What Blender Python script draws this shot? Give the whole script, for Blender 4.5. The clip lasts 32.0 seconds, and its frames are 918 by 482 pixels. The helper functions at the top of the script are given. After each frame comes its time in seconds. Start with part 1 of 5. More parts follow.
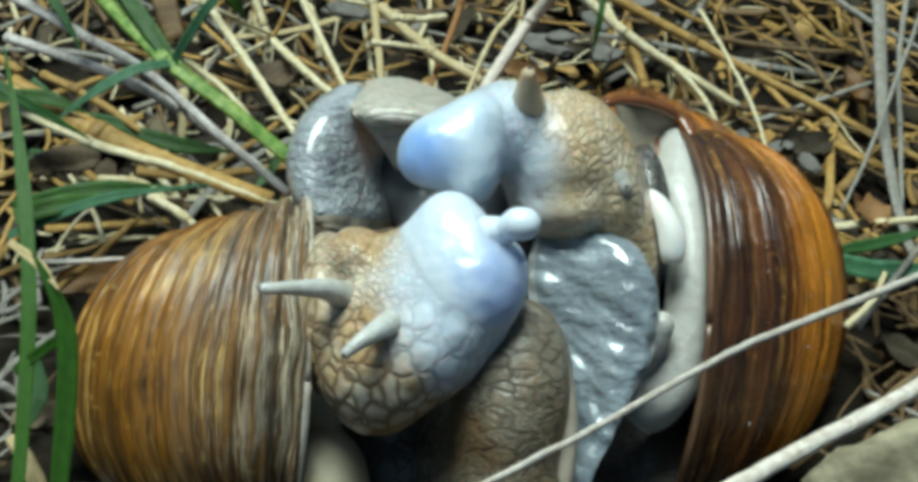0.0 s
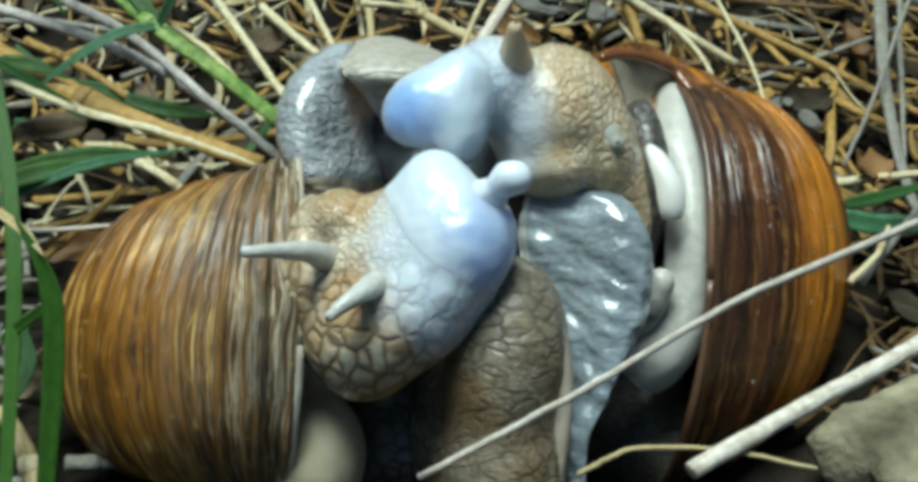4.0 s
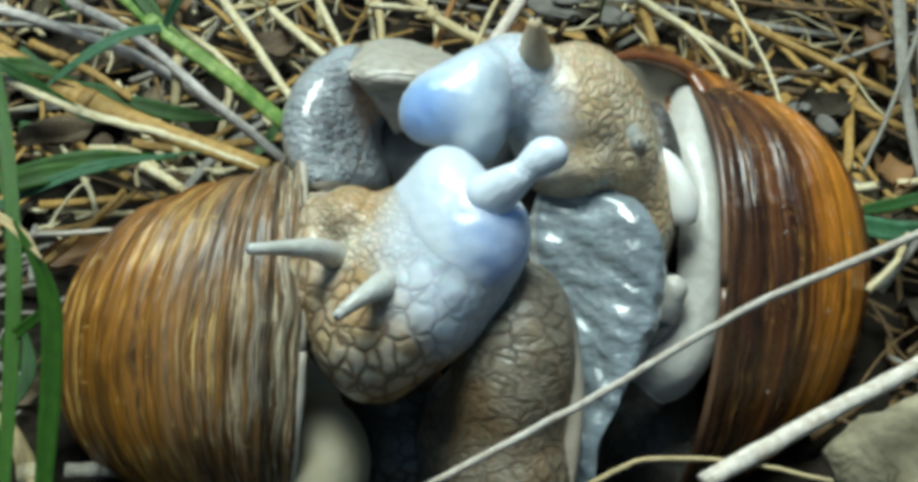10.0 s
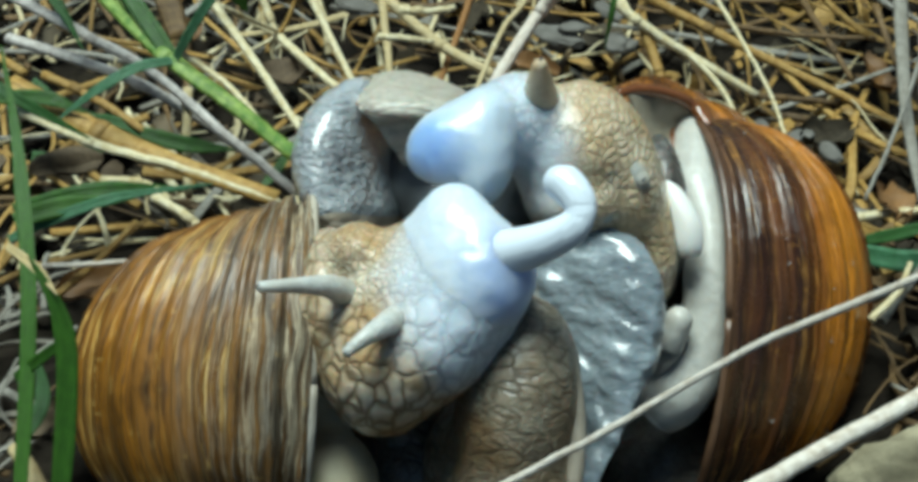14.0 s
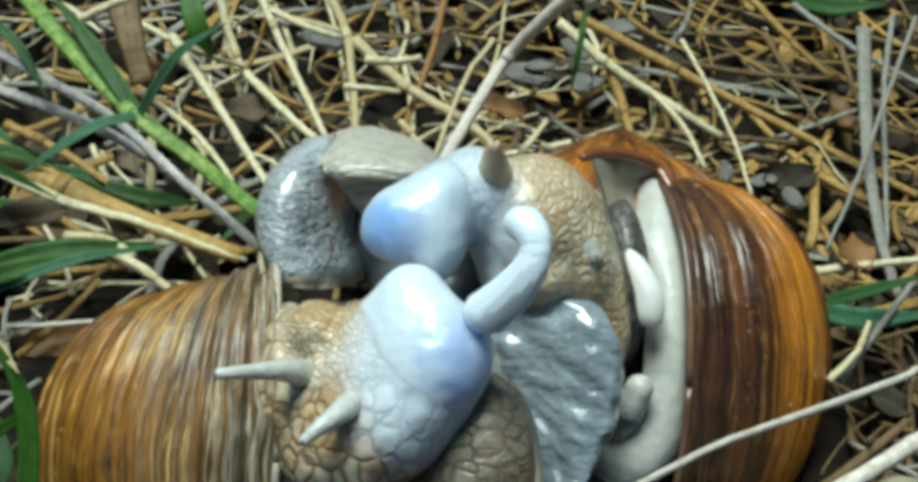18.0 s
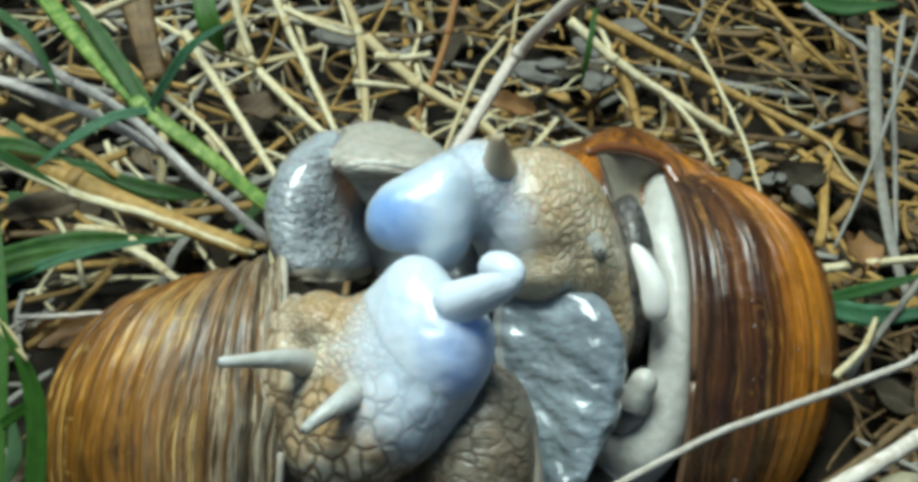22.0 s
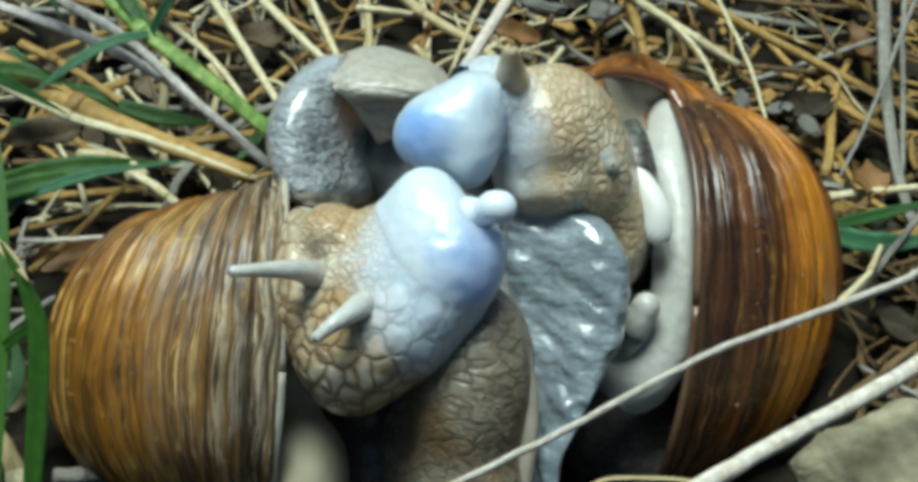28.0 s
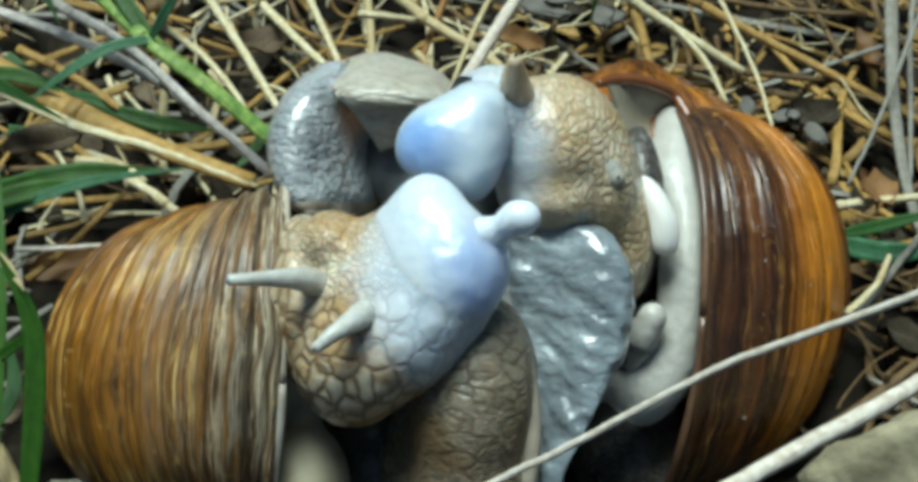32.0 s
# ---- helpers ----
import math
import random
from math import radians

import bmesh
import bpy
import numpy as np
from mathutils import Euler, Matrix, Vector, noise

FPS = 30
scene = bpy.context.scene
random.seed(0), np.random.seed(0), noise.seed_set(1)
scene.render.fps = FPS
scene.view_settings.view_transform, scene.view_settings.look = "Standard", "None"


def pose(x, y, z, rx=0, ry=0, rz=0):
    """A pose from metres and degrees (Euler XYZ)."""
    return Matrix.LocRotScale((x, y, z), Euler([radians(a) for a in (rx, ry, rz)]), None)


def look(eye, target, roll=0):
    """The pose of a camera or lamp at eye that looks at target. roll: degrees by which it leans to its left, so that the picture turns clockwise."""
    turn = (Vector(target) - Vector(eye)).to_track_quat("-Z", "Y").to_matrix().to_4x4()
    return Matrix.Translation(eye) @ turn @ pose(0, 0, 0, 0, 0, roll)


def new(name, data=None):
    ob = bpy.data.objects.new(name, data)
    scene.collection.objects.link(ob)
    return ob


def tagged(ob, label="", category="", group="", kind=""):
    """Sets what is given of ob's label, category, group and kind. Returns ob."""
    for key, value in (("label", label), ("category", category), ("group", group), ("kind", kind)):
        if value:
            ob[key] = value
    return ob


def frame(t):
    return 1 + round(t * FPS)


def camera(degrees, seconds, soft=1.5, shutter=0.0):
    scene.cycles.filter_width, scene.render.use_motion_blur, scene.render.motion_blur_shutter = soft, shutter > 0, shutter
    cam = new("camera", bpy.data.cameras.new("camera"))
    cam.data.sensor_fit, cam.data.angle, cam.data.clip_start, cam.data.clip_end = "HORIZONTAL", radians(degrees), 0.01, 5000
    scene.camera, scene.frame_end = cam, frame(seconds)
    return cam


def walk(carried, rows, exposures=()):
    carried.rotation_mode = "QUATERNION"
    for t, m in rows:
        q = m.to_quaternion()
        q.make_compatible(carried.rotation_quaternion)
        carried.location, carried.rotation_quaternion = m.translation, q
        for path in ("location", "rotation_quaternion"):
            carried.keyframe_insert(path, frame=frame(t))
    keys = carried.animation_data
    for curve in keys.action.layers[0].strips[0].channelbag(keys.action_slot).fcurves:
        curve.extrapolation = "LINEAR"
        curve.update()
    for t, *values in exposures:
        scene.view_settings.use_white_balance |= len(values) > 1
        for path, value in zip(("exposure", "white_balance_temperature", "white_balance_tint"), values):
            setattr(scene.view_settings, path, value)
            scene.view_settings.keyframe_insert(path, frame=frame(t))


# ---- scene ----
# Two large land snails lie mouth to mouth on dry grass litter. Lengths below are in millimetres.
MM = 0.001

cam = camera(38.0, 32.0, soft=4.2)

# seconds, eye in mm, turn to the east, tilt, lean in degrees
PATH = [
    (0, -3.30, -112.89, 122.53, 0.754, -40.760, 0.938),
    (0.5, -3.02, -112.55, 122.23, 0.821, -40.831, 0.832),
    (1, -2.84, -112.30, 122.05, 0.966, -41.007, 0.990),
    (1.5, -3.04, -112.31, 121.51, 0.877, -41.001, 0.716),
    (2, -2.84, -112.42, 121.08, 0.786, -40.964, 0.611),
    (2.5, -2.96, -112.58, 120.78, 0.640, -41.248, 0.347),
    (3, -3.14, -111.97, 120.13, 0.787, -41.182, 0.406),
    (3.5, -2.72, -112.07, 119.91, 1.266, -41.372, 0.609),
    (4, -2.74, -111.88, 118.98, 0.782, -41.666, -0.086),
    (4.5, -2.52, -112.08, 118.40, 0.385, -41.747, -0.229),
    (6.5, -1.52, -111.33, 116.34, -0.357, -41.530, -0.513),
    (7, -1.28, -110.69, 116.98, -0.232, -41.426, -0.407),
    (7.5, -0.90, -110.64, 117.10, -0.026, -41.420, -0.341),
    (8, -0.99, -110.33, 117.04, -0.053, -41.311, -0.494),
    (8.5, -1.04, -110.09, 117.05, -0.003, -41.273, -0.445),
    (9, -0.96, -109.90, 117.28, 0.018, -41.235, -0.378),
    (9.5, -1.13, -110.35, 117.06, 0.050, -41.189, -0.391),
    (10, -1.60, -110.07, 116.79, -0.305, -41.250, -0.617),
    (10.5, -1.42, -110.02, 117.40, -0.150, -41.321, -0.533),
    (11, -1.15, -109.94, 117.71, -0.127, -41.119, -0.596),
    (11.5, -1.61, -109.86, 117.55, -0.374, -41.126, -0.746),
    (12, -1.23, -109.72, 118.04, -0.275, -41.077, -0.696),
    (12.5, -1.23, -110.04, 118.52, -0.174, -40.979, -0.668),
    (13, -2.23, -110.29, 118.31, -0.597, -41.131, -0.854),
    (13.5, -2.05, -110.22, 118.69, -0.575, -41.158, -0.806),
    (14, -2.05, -109.99, 119.69, -0.491, -40.810, -0.810),
    (14.5, -2.40, -108.65, 120.78, -0.724, -41.026, -0.935),
    (16.5, -2.56, -104.01, 126.45, 0.590, -41.876, 0.168),
    (17, -2.02, -104.11, 127.34, 0.961, -41.779, 0.358),
    (17.5, -1.73, -104.20, 127.76, 1.050, -41.653, 0.457),
    (18, -1.23, -104.14, 127.27, 1.186, -41.916, 0.616),
    (18.5, -1.14, -104.22, 127.32, 1.237, -41.930, 0.730),
    (19, -1.25, -104.69, 127.43, 0.971, -42.046, 0.435),
    (19.5, -1.61, -104.53, 126.79, 0.427, -42.316, 0.228),
    (20, -1.02, -104.93, 126.91, 0.489, -42.308, 0.188),
    (20.5, -0.51, -105.57, 127.03, 0.605, -42.267, 0.511),
    (21, -0.11, -105.48, 126.98, 0.305, -42.064, 0.449),
    (21.5, 0.27, -105.46, 126.80, 0.196, -41.874, 0.191),
    (22, 0.13, -105.70, 126.88, 0.069, -41.651, 0.163),
    (22.5, -0.02, -106.01, 126.36, -0.191, -41.839, -0.077),
    (23, -0.08, -106.17, 125.66, -0.515, -42.262, -0.369),
    (23.5, 0.26, -106.17, 125.85, -0.465, -42.273, -0.413),
    (24, 0.60, -106.56, 125.97, -0.354, -42.152, -0.111),
    (24.5, 0.86, -106.23, 125.96, -0.265, -42.281, 0.170),
    (25, 0.99, -106.46, 125.50, -0.386, -42.590, 0.046),
    (25.5, 0.76, -106.83, 125.32, -0.741, -42.932, -0.093),
    (27.5, 0.83, -106.72, 124.37, -0.687, -43.920, -0.127),
    (28, 0.79, -106.75, 124.85, -0.432, -44.016, -0.052),
    (28.5, 0.84, -106.30, 124.19, -0.353, -43.860, 0.259),
    (29, 0.73, -106.40, 124.20, -0.117, -43.836, 0.563),
    (29.5, 0.45, -106.26, 123.96, -0.083, -43.858, 0.548),
    (30, 0.25, -105.83, 123.32, -0.369, -44.027, 0.234),
    (30.5, 0.30, -105.79, 123.39, -0.175, -44.113, 0.592),
    (31, 0.50, -105.34, 123.69, -0.090, -43.919, 0.407),
    (31.5, 0.45, -105.20, 123.64, -0.131, -43.805, 0.309),
    (32, 0.42, -105.01, 123.69, -0.428, -43.775, 0.052),
]


def aim(x, y, z, turn, tilt, lean):
    a, b = radians(turn), radians(tilt)
    eye = Vector((x, y, z)) * MM
    return look(eye, eye + Vector((math.sin(a) * math.cos(b), math.cos(a) * math.cos(b), math.sin(b))), lean)


walk(cam, [(t, aim(*row)) for t, *row in PATH], exposures=[(0, 0.23, 5750, -11), (32, 0.23, 5750, -11)])

# ---- light: bright open shade under a hazy sky ----
SUN_UP, SUN_TURN = radians(79), radians(320)
world = bpy.data.worlds.new("sky")
scene.world = world
world.use_nodes = True
wt = world.node_tree
sky = wt.nodes.new("ShaderNodeTexSky")
sky.sky_type, sky.sun_disc = "NISHITA", False
sky.sun_elevation, sky.sun_rotation = SUN_UP, SUN_TURN
wt.links.new(sky.outputs[0], wt.nodes["Background"].inputs[0])
wt.nodes["Background"].inputs[1].default_value = 0.036
sun = new("sun", bpy.data.lights.new("sun", "SUN"))
sun.data.energy, sun.data.angle, sun.data.color = 4.45, radians(30), (1.0, 0.97, 0.92)
sun.matrix_world = look((0.1 * math.sin(SUN_TURN), 0.1 * math.cos(SUN_TURN), 0.1 * math.tan(SUN_UP)), (0, 0, 0))


# ---- materials ----
class Nodes:
    """A node tree under construction."""

    def __init__(self, name):
        self.mat = bpy.data.materials.new(name)
        self.mat.use_nodes = True
        self.t = self.mat.node_tree
        self.b = self.t.nodes["Principled BSDF"]

    def n(self, kind, **kw):
        node = self.t.nodes.new(kind)
        for key, value in kw.items():
            if key in node.inputs:
                node.inputs[key].default_value = value
        return node

    def link(self, a, b):
        self.t.links.new(a, b)

    def put(self, **kw):
        for key, value in kw.items():
            self.b.inputs[key.replace("_", " ")].default_value = value

    def coord(self, which="Object", scale=(1, 1, 1), turn=(0, 0, 0)):
        c = self.n("ShaderNodeTexCoord")
        m = self.n("ShaderNodeMapping")
        m.inputs["Scale"].default_value = scale
        m.inputs["Rotation"].default_value = turn
        self.link(c.outputs[which], m.inputs[0])
        return m.outputs[0]

    def noise(self, where, scale, detail=4.0, rough=0.55, warp=0.0):
        x = self.n("ShaderNodeTexNoise")
        x.inputs["Scale"].default_value, x.inputs["Detail"].default_value = scale, detail
        x.inputs["Roughness"].default_value, x.inputs["Distortion"].default_value = rough, warp
        self.link(where, x.inputs["Vector"])
        return x.outputs["Fac"]

    def voronoi(self, where, scale, feature="F1"):
        x = self.n("ShaderNodeTexVoronoi")
        x.feature = feature
        x.inputs["Scale"].default_value = scale
        self.link(where, x.inputs["Vector"])
        return x.outputs[0]

    def ramp(self, value, *stops):
        r = self.n("ShaderNodeValToRGB")
        e = r.color_ramp.elements
        while len(e) < len(stops):
            e.new(0.5)
        for el, (at, col) in zip(e, stops):
            el.position, el.color = at, (*col, 1) if len(col) == 3 else col
        self.link(value, r.inputs[0])
        return r.outputs[0]

    def mix(self, fac, a, b, how="MIX"):
        m = self.n("ShaderNodeMix")
        m.data_type, m.blend_type = "RGBA", how
        for sock, value in ((m.inputs[0], fac), (m.inputs[6], a), (m.inputs[7], b)):
            if hasattr(value, "is_linked"):
                self.link(value, sock)
            else:
                sock.default_value = value if not isinstance(value, tuple) else (*value, 1)
        return m.outputs[2]

    def math(self, op, a, b=0.0):
        m = self.n("ShaderNodeMath")
        m.operation = op
        for sock, value in zip(m.inputs, (a, b)):
            if hasattr(value, "is_linked"):
                self.link(value, sock)
            else:
                sock.default_value = value
        return m.outputs[0]

    def bump(self, height, strength, mm, under=None):
        b = self.n("ShaderNodeBump")
        b.inputs["Strength"].default_value, b.inputs["Distance"].default_value = strength, mm * MM
        self.link(height, b.inputs["Height"])
        if under is not None:
            self.link(under, b.inputs["Normal"])
        return b.outputs[0]

    def done(self, colour=None, rough=None, normal=None):
        for value, key in ((colour, "Base Color"), (rough, "Roughness"), (normal, "Normal")):
            if value is not None:
                self.link(value, self.b.inputs[key])
        return self.mat


def grey(v):
    return (v, v, v)


def shell_material(name, low, high, pale_streak, dark, veil, veil_where, lip_tones, lip_where, broad, gloss, lines):
    """Growth-streaked shell: streaks run across the whorl, by the surface's own coordinates (u along the whorl from the lip)."""
    k = Nodes(name)
    sep = k.n("ShaderNodeSeparateXYZ")
    k.link(k.coord("UV"), sep.inputs[0])
    worn = k.noise(k.coord("Object"), 160, 4, 0.6)
    drift = k.noise(k.coord("Object"), 70, 2, 0.5)
    # growth lines wander a little
    u = k.math("ADD", sep.outputs[0], k.math("MULTIPLY", k.math("SUBTRACT", drift, 0.5), 0.02))
    u = k.math("ADD", u, k.math("MULTIPLY", k.math("SUBTRACT", worn, 0.5), 0.004))
    bent = k.n("ShaderNodeCombineXYZ")
    k.link(u, bent.inputs[0])
    k.link(sep.outputs[1], bent.inputs[1])

    def lines_at(along, across, detail, rough, warp):
        m = k.n("ShaderNodeMapping")
        m.inputs["Scale"].default_value = (along, across, 1)
        k.link(bent.outputs[0], m.inputs[0])
        return k.noise(m.outputs[0], 1.0, detail, rough, warp)

    wide = lines_at(30, 0.9, 3, 0.6, 0.3)
    fine = lines_at(120, 2.2, 4, 0.6, 0.2)
    hair = lines_at(260, 4, 3, 0.6, 0.2)
    bold = lines_at(55, 1.3, 3, 0.55, 0.25)
    near = k.ramp(u, (0.06, grey(1)), (0.14, grey(0.35)))
    tone = k.ramp(k.math("ADD", k.ramp(u, *broad), k.math("MULTIPLY", k.math("SUBTRACT", wide, 0.5), 1.5)), (0.0, dark), (0.3, low), (0.75, high))
    col = k.mix(k.math("MULTIPLY", k.ramp(fine, (0.42, grey(0.25 + 0.7 * lines)), (0.46, grey(0))), near), tone, dark)
    col = k.mix(k.ramp(bold, (0.5, grey(0)), (0.512, grey(0.3 + 0.6 * lines)), (0.526, grey(0))), col, dark)
    hide = k.ramp(k.noise(k.coord("Object"), 110, 3, 0.6), (0.4, grey(0.15)), (0.56, grey(1)))
    col = k.mix(k.math("MULTIPLY", k.math("MULTIPLY", k.ramp(fine, (0.57, grey(0)), (0.6, grey(lines))), hide), near), col, pale_streak)
    col = k.mix(k.math("MULTIPLY", k.ramp(bold, (0.4, grey(0)), (0.412, grey(lines)), (0.425, grey(0)), (0.56, grey(0)), (0.57, grey(lines)), (0.585, grey(0))), hide), col, pale_streak)
    col = k.mix(k.math("MULTIPLY", k.ramp(u, *veil_where), k.ramp(lines_at(46, 4, 4, 0.6, 0.2), (0.38, grey(0.1)), (0.62, grey(1)))), col, veil)
    col = k.mix(k.ramp(u, *lip_where), col, k.ramp(lines_at(135, 1.2, 5, 0.7, 0.3), *lip_tones))
    col = k.mix(0.3 + 0.4 * lines, col, k.ramp(hair, (0.42, grey(0.3)), (0.48, grey(1.0)), (0.62, grey(1.35))), "MULTIPLY")
    scratch = k.ramp(k.noise(k.coord("UV", (8, 60, 1)), 1.0, 3, 0.6, 0.5), (0.66, grey(0)), (0.7, grey(0.5)))
    col = k.mix(k.math("MULTIPLY", scratch, lines), col, pale_streak)
    fleck = k.ramp(k.noise(k.coord("Object"), 520, 3, 0.6), (0.66, grey(0)), (0.71, grey(1)))
    col = k.mix(k.math("MULTIPLY", fleck, 0.3), col, pale_streak)
    col = k.mix(0.55, col, k.ramp(worn, (0.34, grey(0.4)), (0.5, grey(1))), "MULTIPLY")
    h = k.math("ADD", k.math("MULTIPLY", fine, 0.5), k.math("ADD", k.math("MULTIPLY", hair, 0.2), k.math("MULTIPLY", bold, 0.6)))
    nrm = k.bump(k.noise(k.coord("Object"), 700, 3), 0.3, 0.12, k.bump(h, 1.0, 1.5))
    k.put(Specular_IOR_Level=0.5, Coat_Weight=0.3, Coat_Roughness=gloss)
    return k.done(col, k.ramp(worn, (0.3, grey(gloss)), (0.7, grey(gloss + 0.22))), nrm)


BARE_E = ((0.38, (0.03, 0.016, 0.008)), (0.5, (0.14, 0.07, 0.03)), (0.6, (0.05, 0.026, 0.016)))
BARE_W = ((0.36, (0.012, 0.008, 0.005)), (0.42, (0.12, 0.068, 0.026)), (0.46, (0.56, 0.48, 0.33)), (0.485, (0.015, 0.01, 0.006)), (0.53, (0.26, 0.13, 0.03)), (0.555, (0.03, 0.02, 0.011)), (0.59, (0.62, 0.54, 0.4)), (0.63, (0.08, 0.05, 0.025)))
SHELL_DARK = shell_material("shell_chestnut", (0.17, 0.055, 0.005), (0.55, 0.2, 0.009), (0.62, 0.31, 0.06), (0.035, 0.011, 0.003), (0.1, 0.052, 0.028), ((0.0, grey(0.4)), (0.04, grey(0.25)), (0.06, grey(0))), BARE_E, ((0.0, grey(0.6)), (0.02, grey(0.0))), ((0.0, grey(0.02)), (0.045, grey(0.06)), (0.07, grey(0.5)), (0.1, grey(0.7)), (0.13, grey(0.4)), (0.155, grey(0.08)), (0.3, grey(0.1)), (0.8, grey(0.4))), 0.16, 0.3)
SHELL_TAN = shell_material("shell_tan", (0.13, 0.05, 0.002), (0.29, 0.118, 0.005), (0.66, 0.43, 0.12), (0.032, 0.014, 0.004), (0.18, 0.105, 0.045), ((0.02, grey(0.4)), (0.07, grey(0.65)), (0.105, grey(0.25)), (0.13, grey(0))), BARE_W, ((0.0, grey(1.0)), (0.03, grey(0.9)), (0.055, grey(0.35)), (0.09, grey(0.0))), ((0.0, grey(0.55)), (0.12, grey(0.65)), (0.17, grey(0.5)), (0.26, grey(0.3))), 0.34, 0.85)


def plain(name, col, rough=0.5, sub=0.0, dapple=0.25, scale=300, bump=0.1, coat=0.0, col2=None):
    k = Nodes(name)
    where = k.coord()
    f = k.noise(where, scale, 4)
    g = k.noise(where, scale * 0.22, 3)
    lo = col2 or tuple(c * (1 - dapple) for c in col)
    c = k.mix(k.ramp(g, (0.3, grey(0)), (0.7, grey(1))), lo, col)
    c = k.mix(dapple * 0.6, c, k.ramp(f, (0.3, grey(0.35)), (0.7, grey(1.0))), "MULTIPLY")
    k.put(Roughness=rough, Coat_Weight=coat, Coat_Roughness=0.12)
    if sub:
        k.put(Subsurface_Weight=sub, Subsurface_Scale=0.002)
        k.b.inputs["Subsurface Radius"].default_value = (1.0, 0.7, 0.5)
    return k.done(c, None, k.bump(f, 0.5, bump))


def skin(name, groove, ridge, ruddy, cell, stretch=(1, 1, 1), deep=0.5, wet=0.4, near=None, grain=None, flat=0.0, broad=1.0):
    """Snail skin: pale polygonal warts parted by darker grooves. flat: how far smooth patches lie between them; broad: the width of a groove.
    near: (place, reach in mm) of the milky organ it passes into. grain: (place, reach) within which the warts are fine."""
    k = Nodes(name)
    where = k.coord("Object", stretch)
    w = k.n("ShaderNodeTexNoise")
    w.inputs["Scale"].default_value = 360
    k.link(where, w.inputs["Vector"])
    shift = k.n("ShaderNodeVectorMath")
    shift.operation = "MULTIPLY_ADD"
    shift.inputs[1].default_value = (0.0018,) * 3
    k.link(w.outputs["Color"], shift.inputs[0])
    k.link(where, shift.inputs[2])
    edge = k.voronoi(shift.outputs[0], cell, "DISTANCE_TO_EDGE")
    small = k.voronoi(shift.outputs[0], cell * 2.7, "DISTANCE_TO_EDGE")
    wart = k.ramp(edge, (0.0, grey(0)), (0.035 * broad, grey(0.25)), (0.1 * broad, grey(0.72)), (0.2 * broad, grey(0.92)), (0.4 * broad, grey(1)))
    fine = k.ramp(small, (0.0, grey(0.4)), (0.12, grey(0.75)), (0.35, grey(1)))
    tone = k.noise(k.coord(), 130, 4)

    def far(place, reach, blur):
        d = k.n("ShaderNodeVectorMath")
        d.operation = "DISTANCE"
        d.inputs[1].default_value = tuple(v * MM for v in place)
        k.link(k.coord(), d.inputs[0])
        f = k.math("DIVIDE", d.outputs["Value"], reach * MM)
        return k.math("ADD", f, k.math("MULTIPLY", k.math("SUBTRACT", tone, 0.5), blur))

    size = k.ramp(far(*grain, 0.6), (0.7, grey(1)), (1.1, grey(0.12))) if grain else k.ramp(k.noise(k.coord(), 60, 2), (0.42, grey(0)), (0.58, grey(0.6)))
    relief = k.mix(size, wart, fine)
    worn = k.ramp(k.noise(k.coord(), 95, 3), (0.5, grey(0)), (0.66, grey(flat)))
    relief = k.mix(worn, relief, (0.75, 0.75, 0.75))
    top = k.mix(k.ramp(tone, (0.4, grey(0)), (0.62, grey(1))), ridge, ruddy)
    c = k.mix(relief, groove, top)
    speck = k.ramp(k.noise(k.coord(), 1100, 2), (0.3, grey(0.7)), (0.6, grey(1.05)))
    c = k.mix(0.7, c, speck, "MULTIPLY")
    if near:
        milky = k.ramp(far(*near, 0.4), (0.55, grey(1)), (0.75, grey(0.8)), (1.1, grey(0)))
        c = k.mix(milky, c, k.mix(relief, (0.44, 0.49, 0.56), (0.58, 0.64, 0.71)))
        relief = k.mix(k.math("MULTIPLY", milky, 0.75), relief, (0.8, 0.8, 0.8))
    k.put(Subsurface_Weight=0.2, Subsurface_Scale=0.0012, Coat_Weight=wet, Coat_Roughness=0.2)
    rough = k.ramp(tone, (0.3, grey(0.34)), (0.7, grey(0.55)))
    return k.done(c, rough, k.bump(k.noise(k.coord(), 1500, 2), 0.3, 0.08, k.bump(relief, deep, 0.55)))


SKIN_TAN = skin("skin_tan", (0.16, 0.095, 0.035), (0.68, 0.6, 0.46), (0.52, 0.35, 0.16), 540, (1, 1, 0.8), 0.5, 0.4, ((2.2, -26.0, 43.5), 14.2), ((-9.0, -19.0, 44.0), 9.5), 0.0, 1.25)
SKIN_GREY = skin("skin_grey_brown", (0.38, 0.29, 0.165), (0.74, 0.66, 0.52), (0.5, 0.36, 0.19), 900, (1.3, 0.8, 1), 0.42, 0.45, ((-1.6, -7.2, 44.0), 12.0), ((5.5, -10.1, 41.0), 6), 0.85, 1.5)
# Near-black: the shade of the mouths and gaps is put into this skin.
SKIN_DARK_SHADED = skin("skin_dark_shaded", (0.02, 0.018, 0.015), (0.14, 0.13, 0.115), (0.1, 0.085, 0.065), 700)
SKIN_FOOT = skin("skin_foot", (0.045, 0.03, 0.014), (0.27, 0.23, 0.165), (0.2, 0.13, 0.06), 600, (0.6, 1, 1.0), 0.4, 0.15)


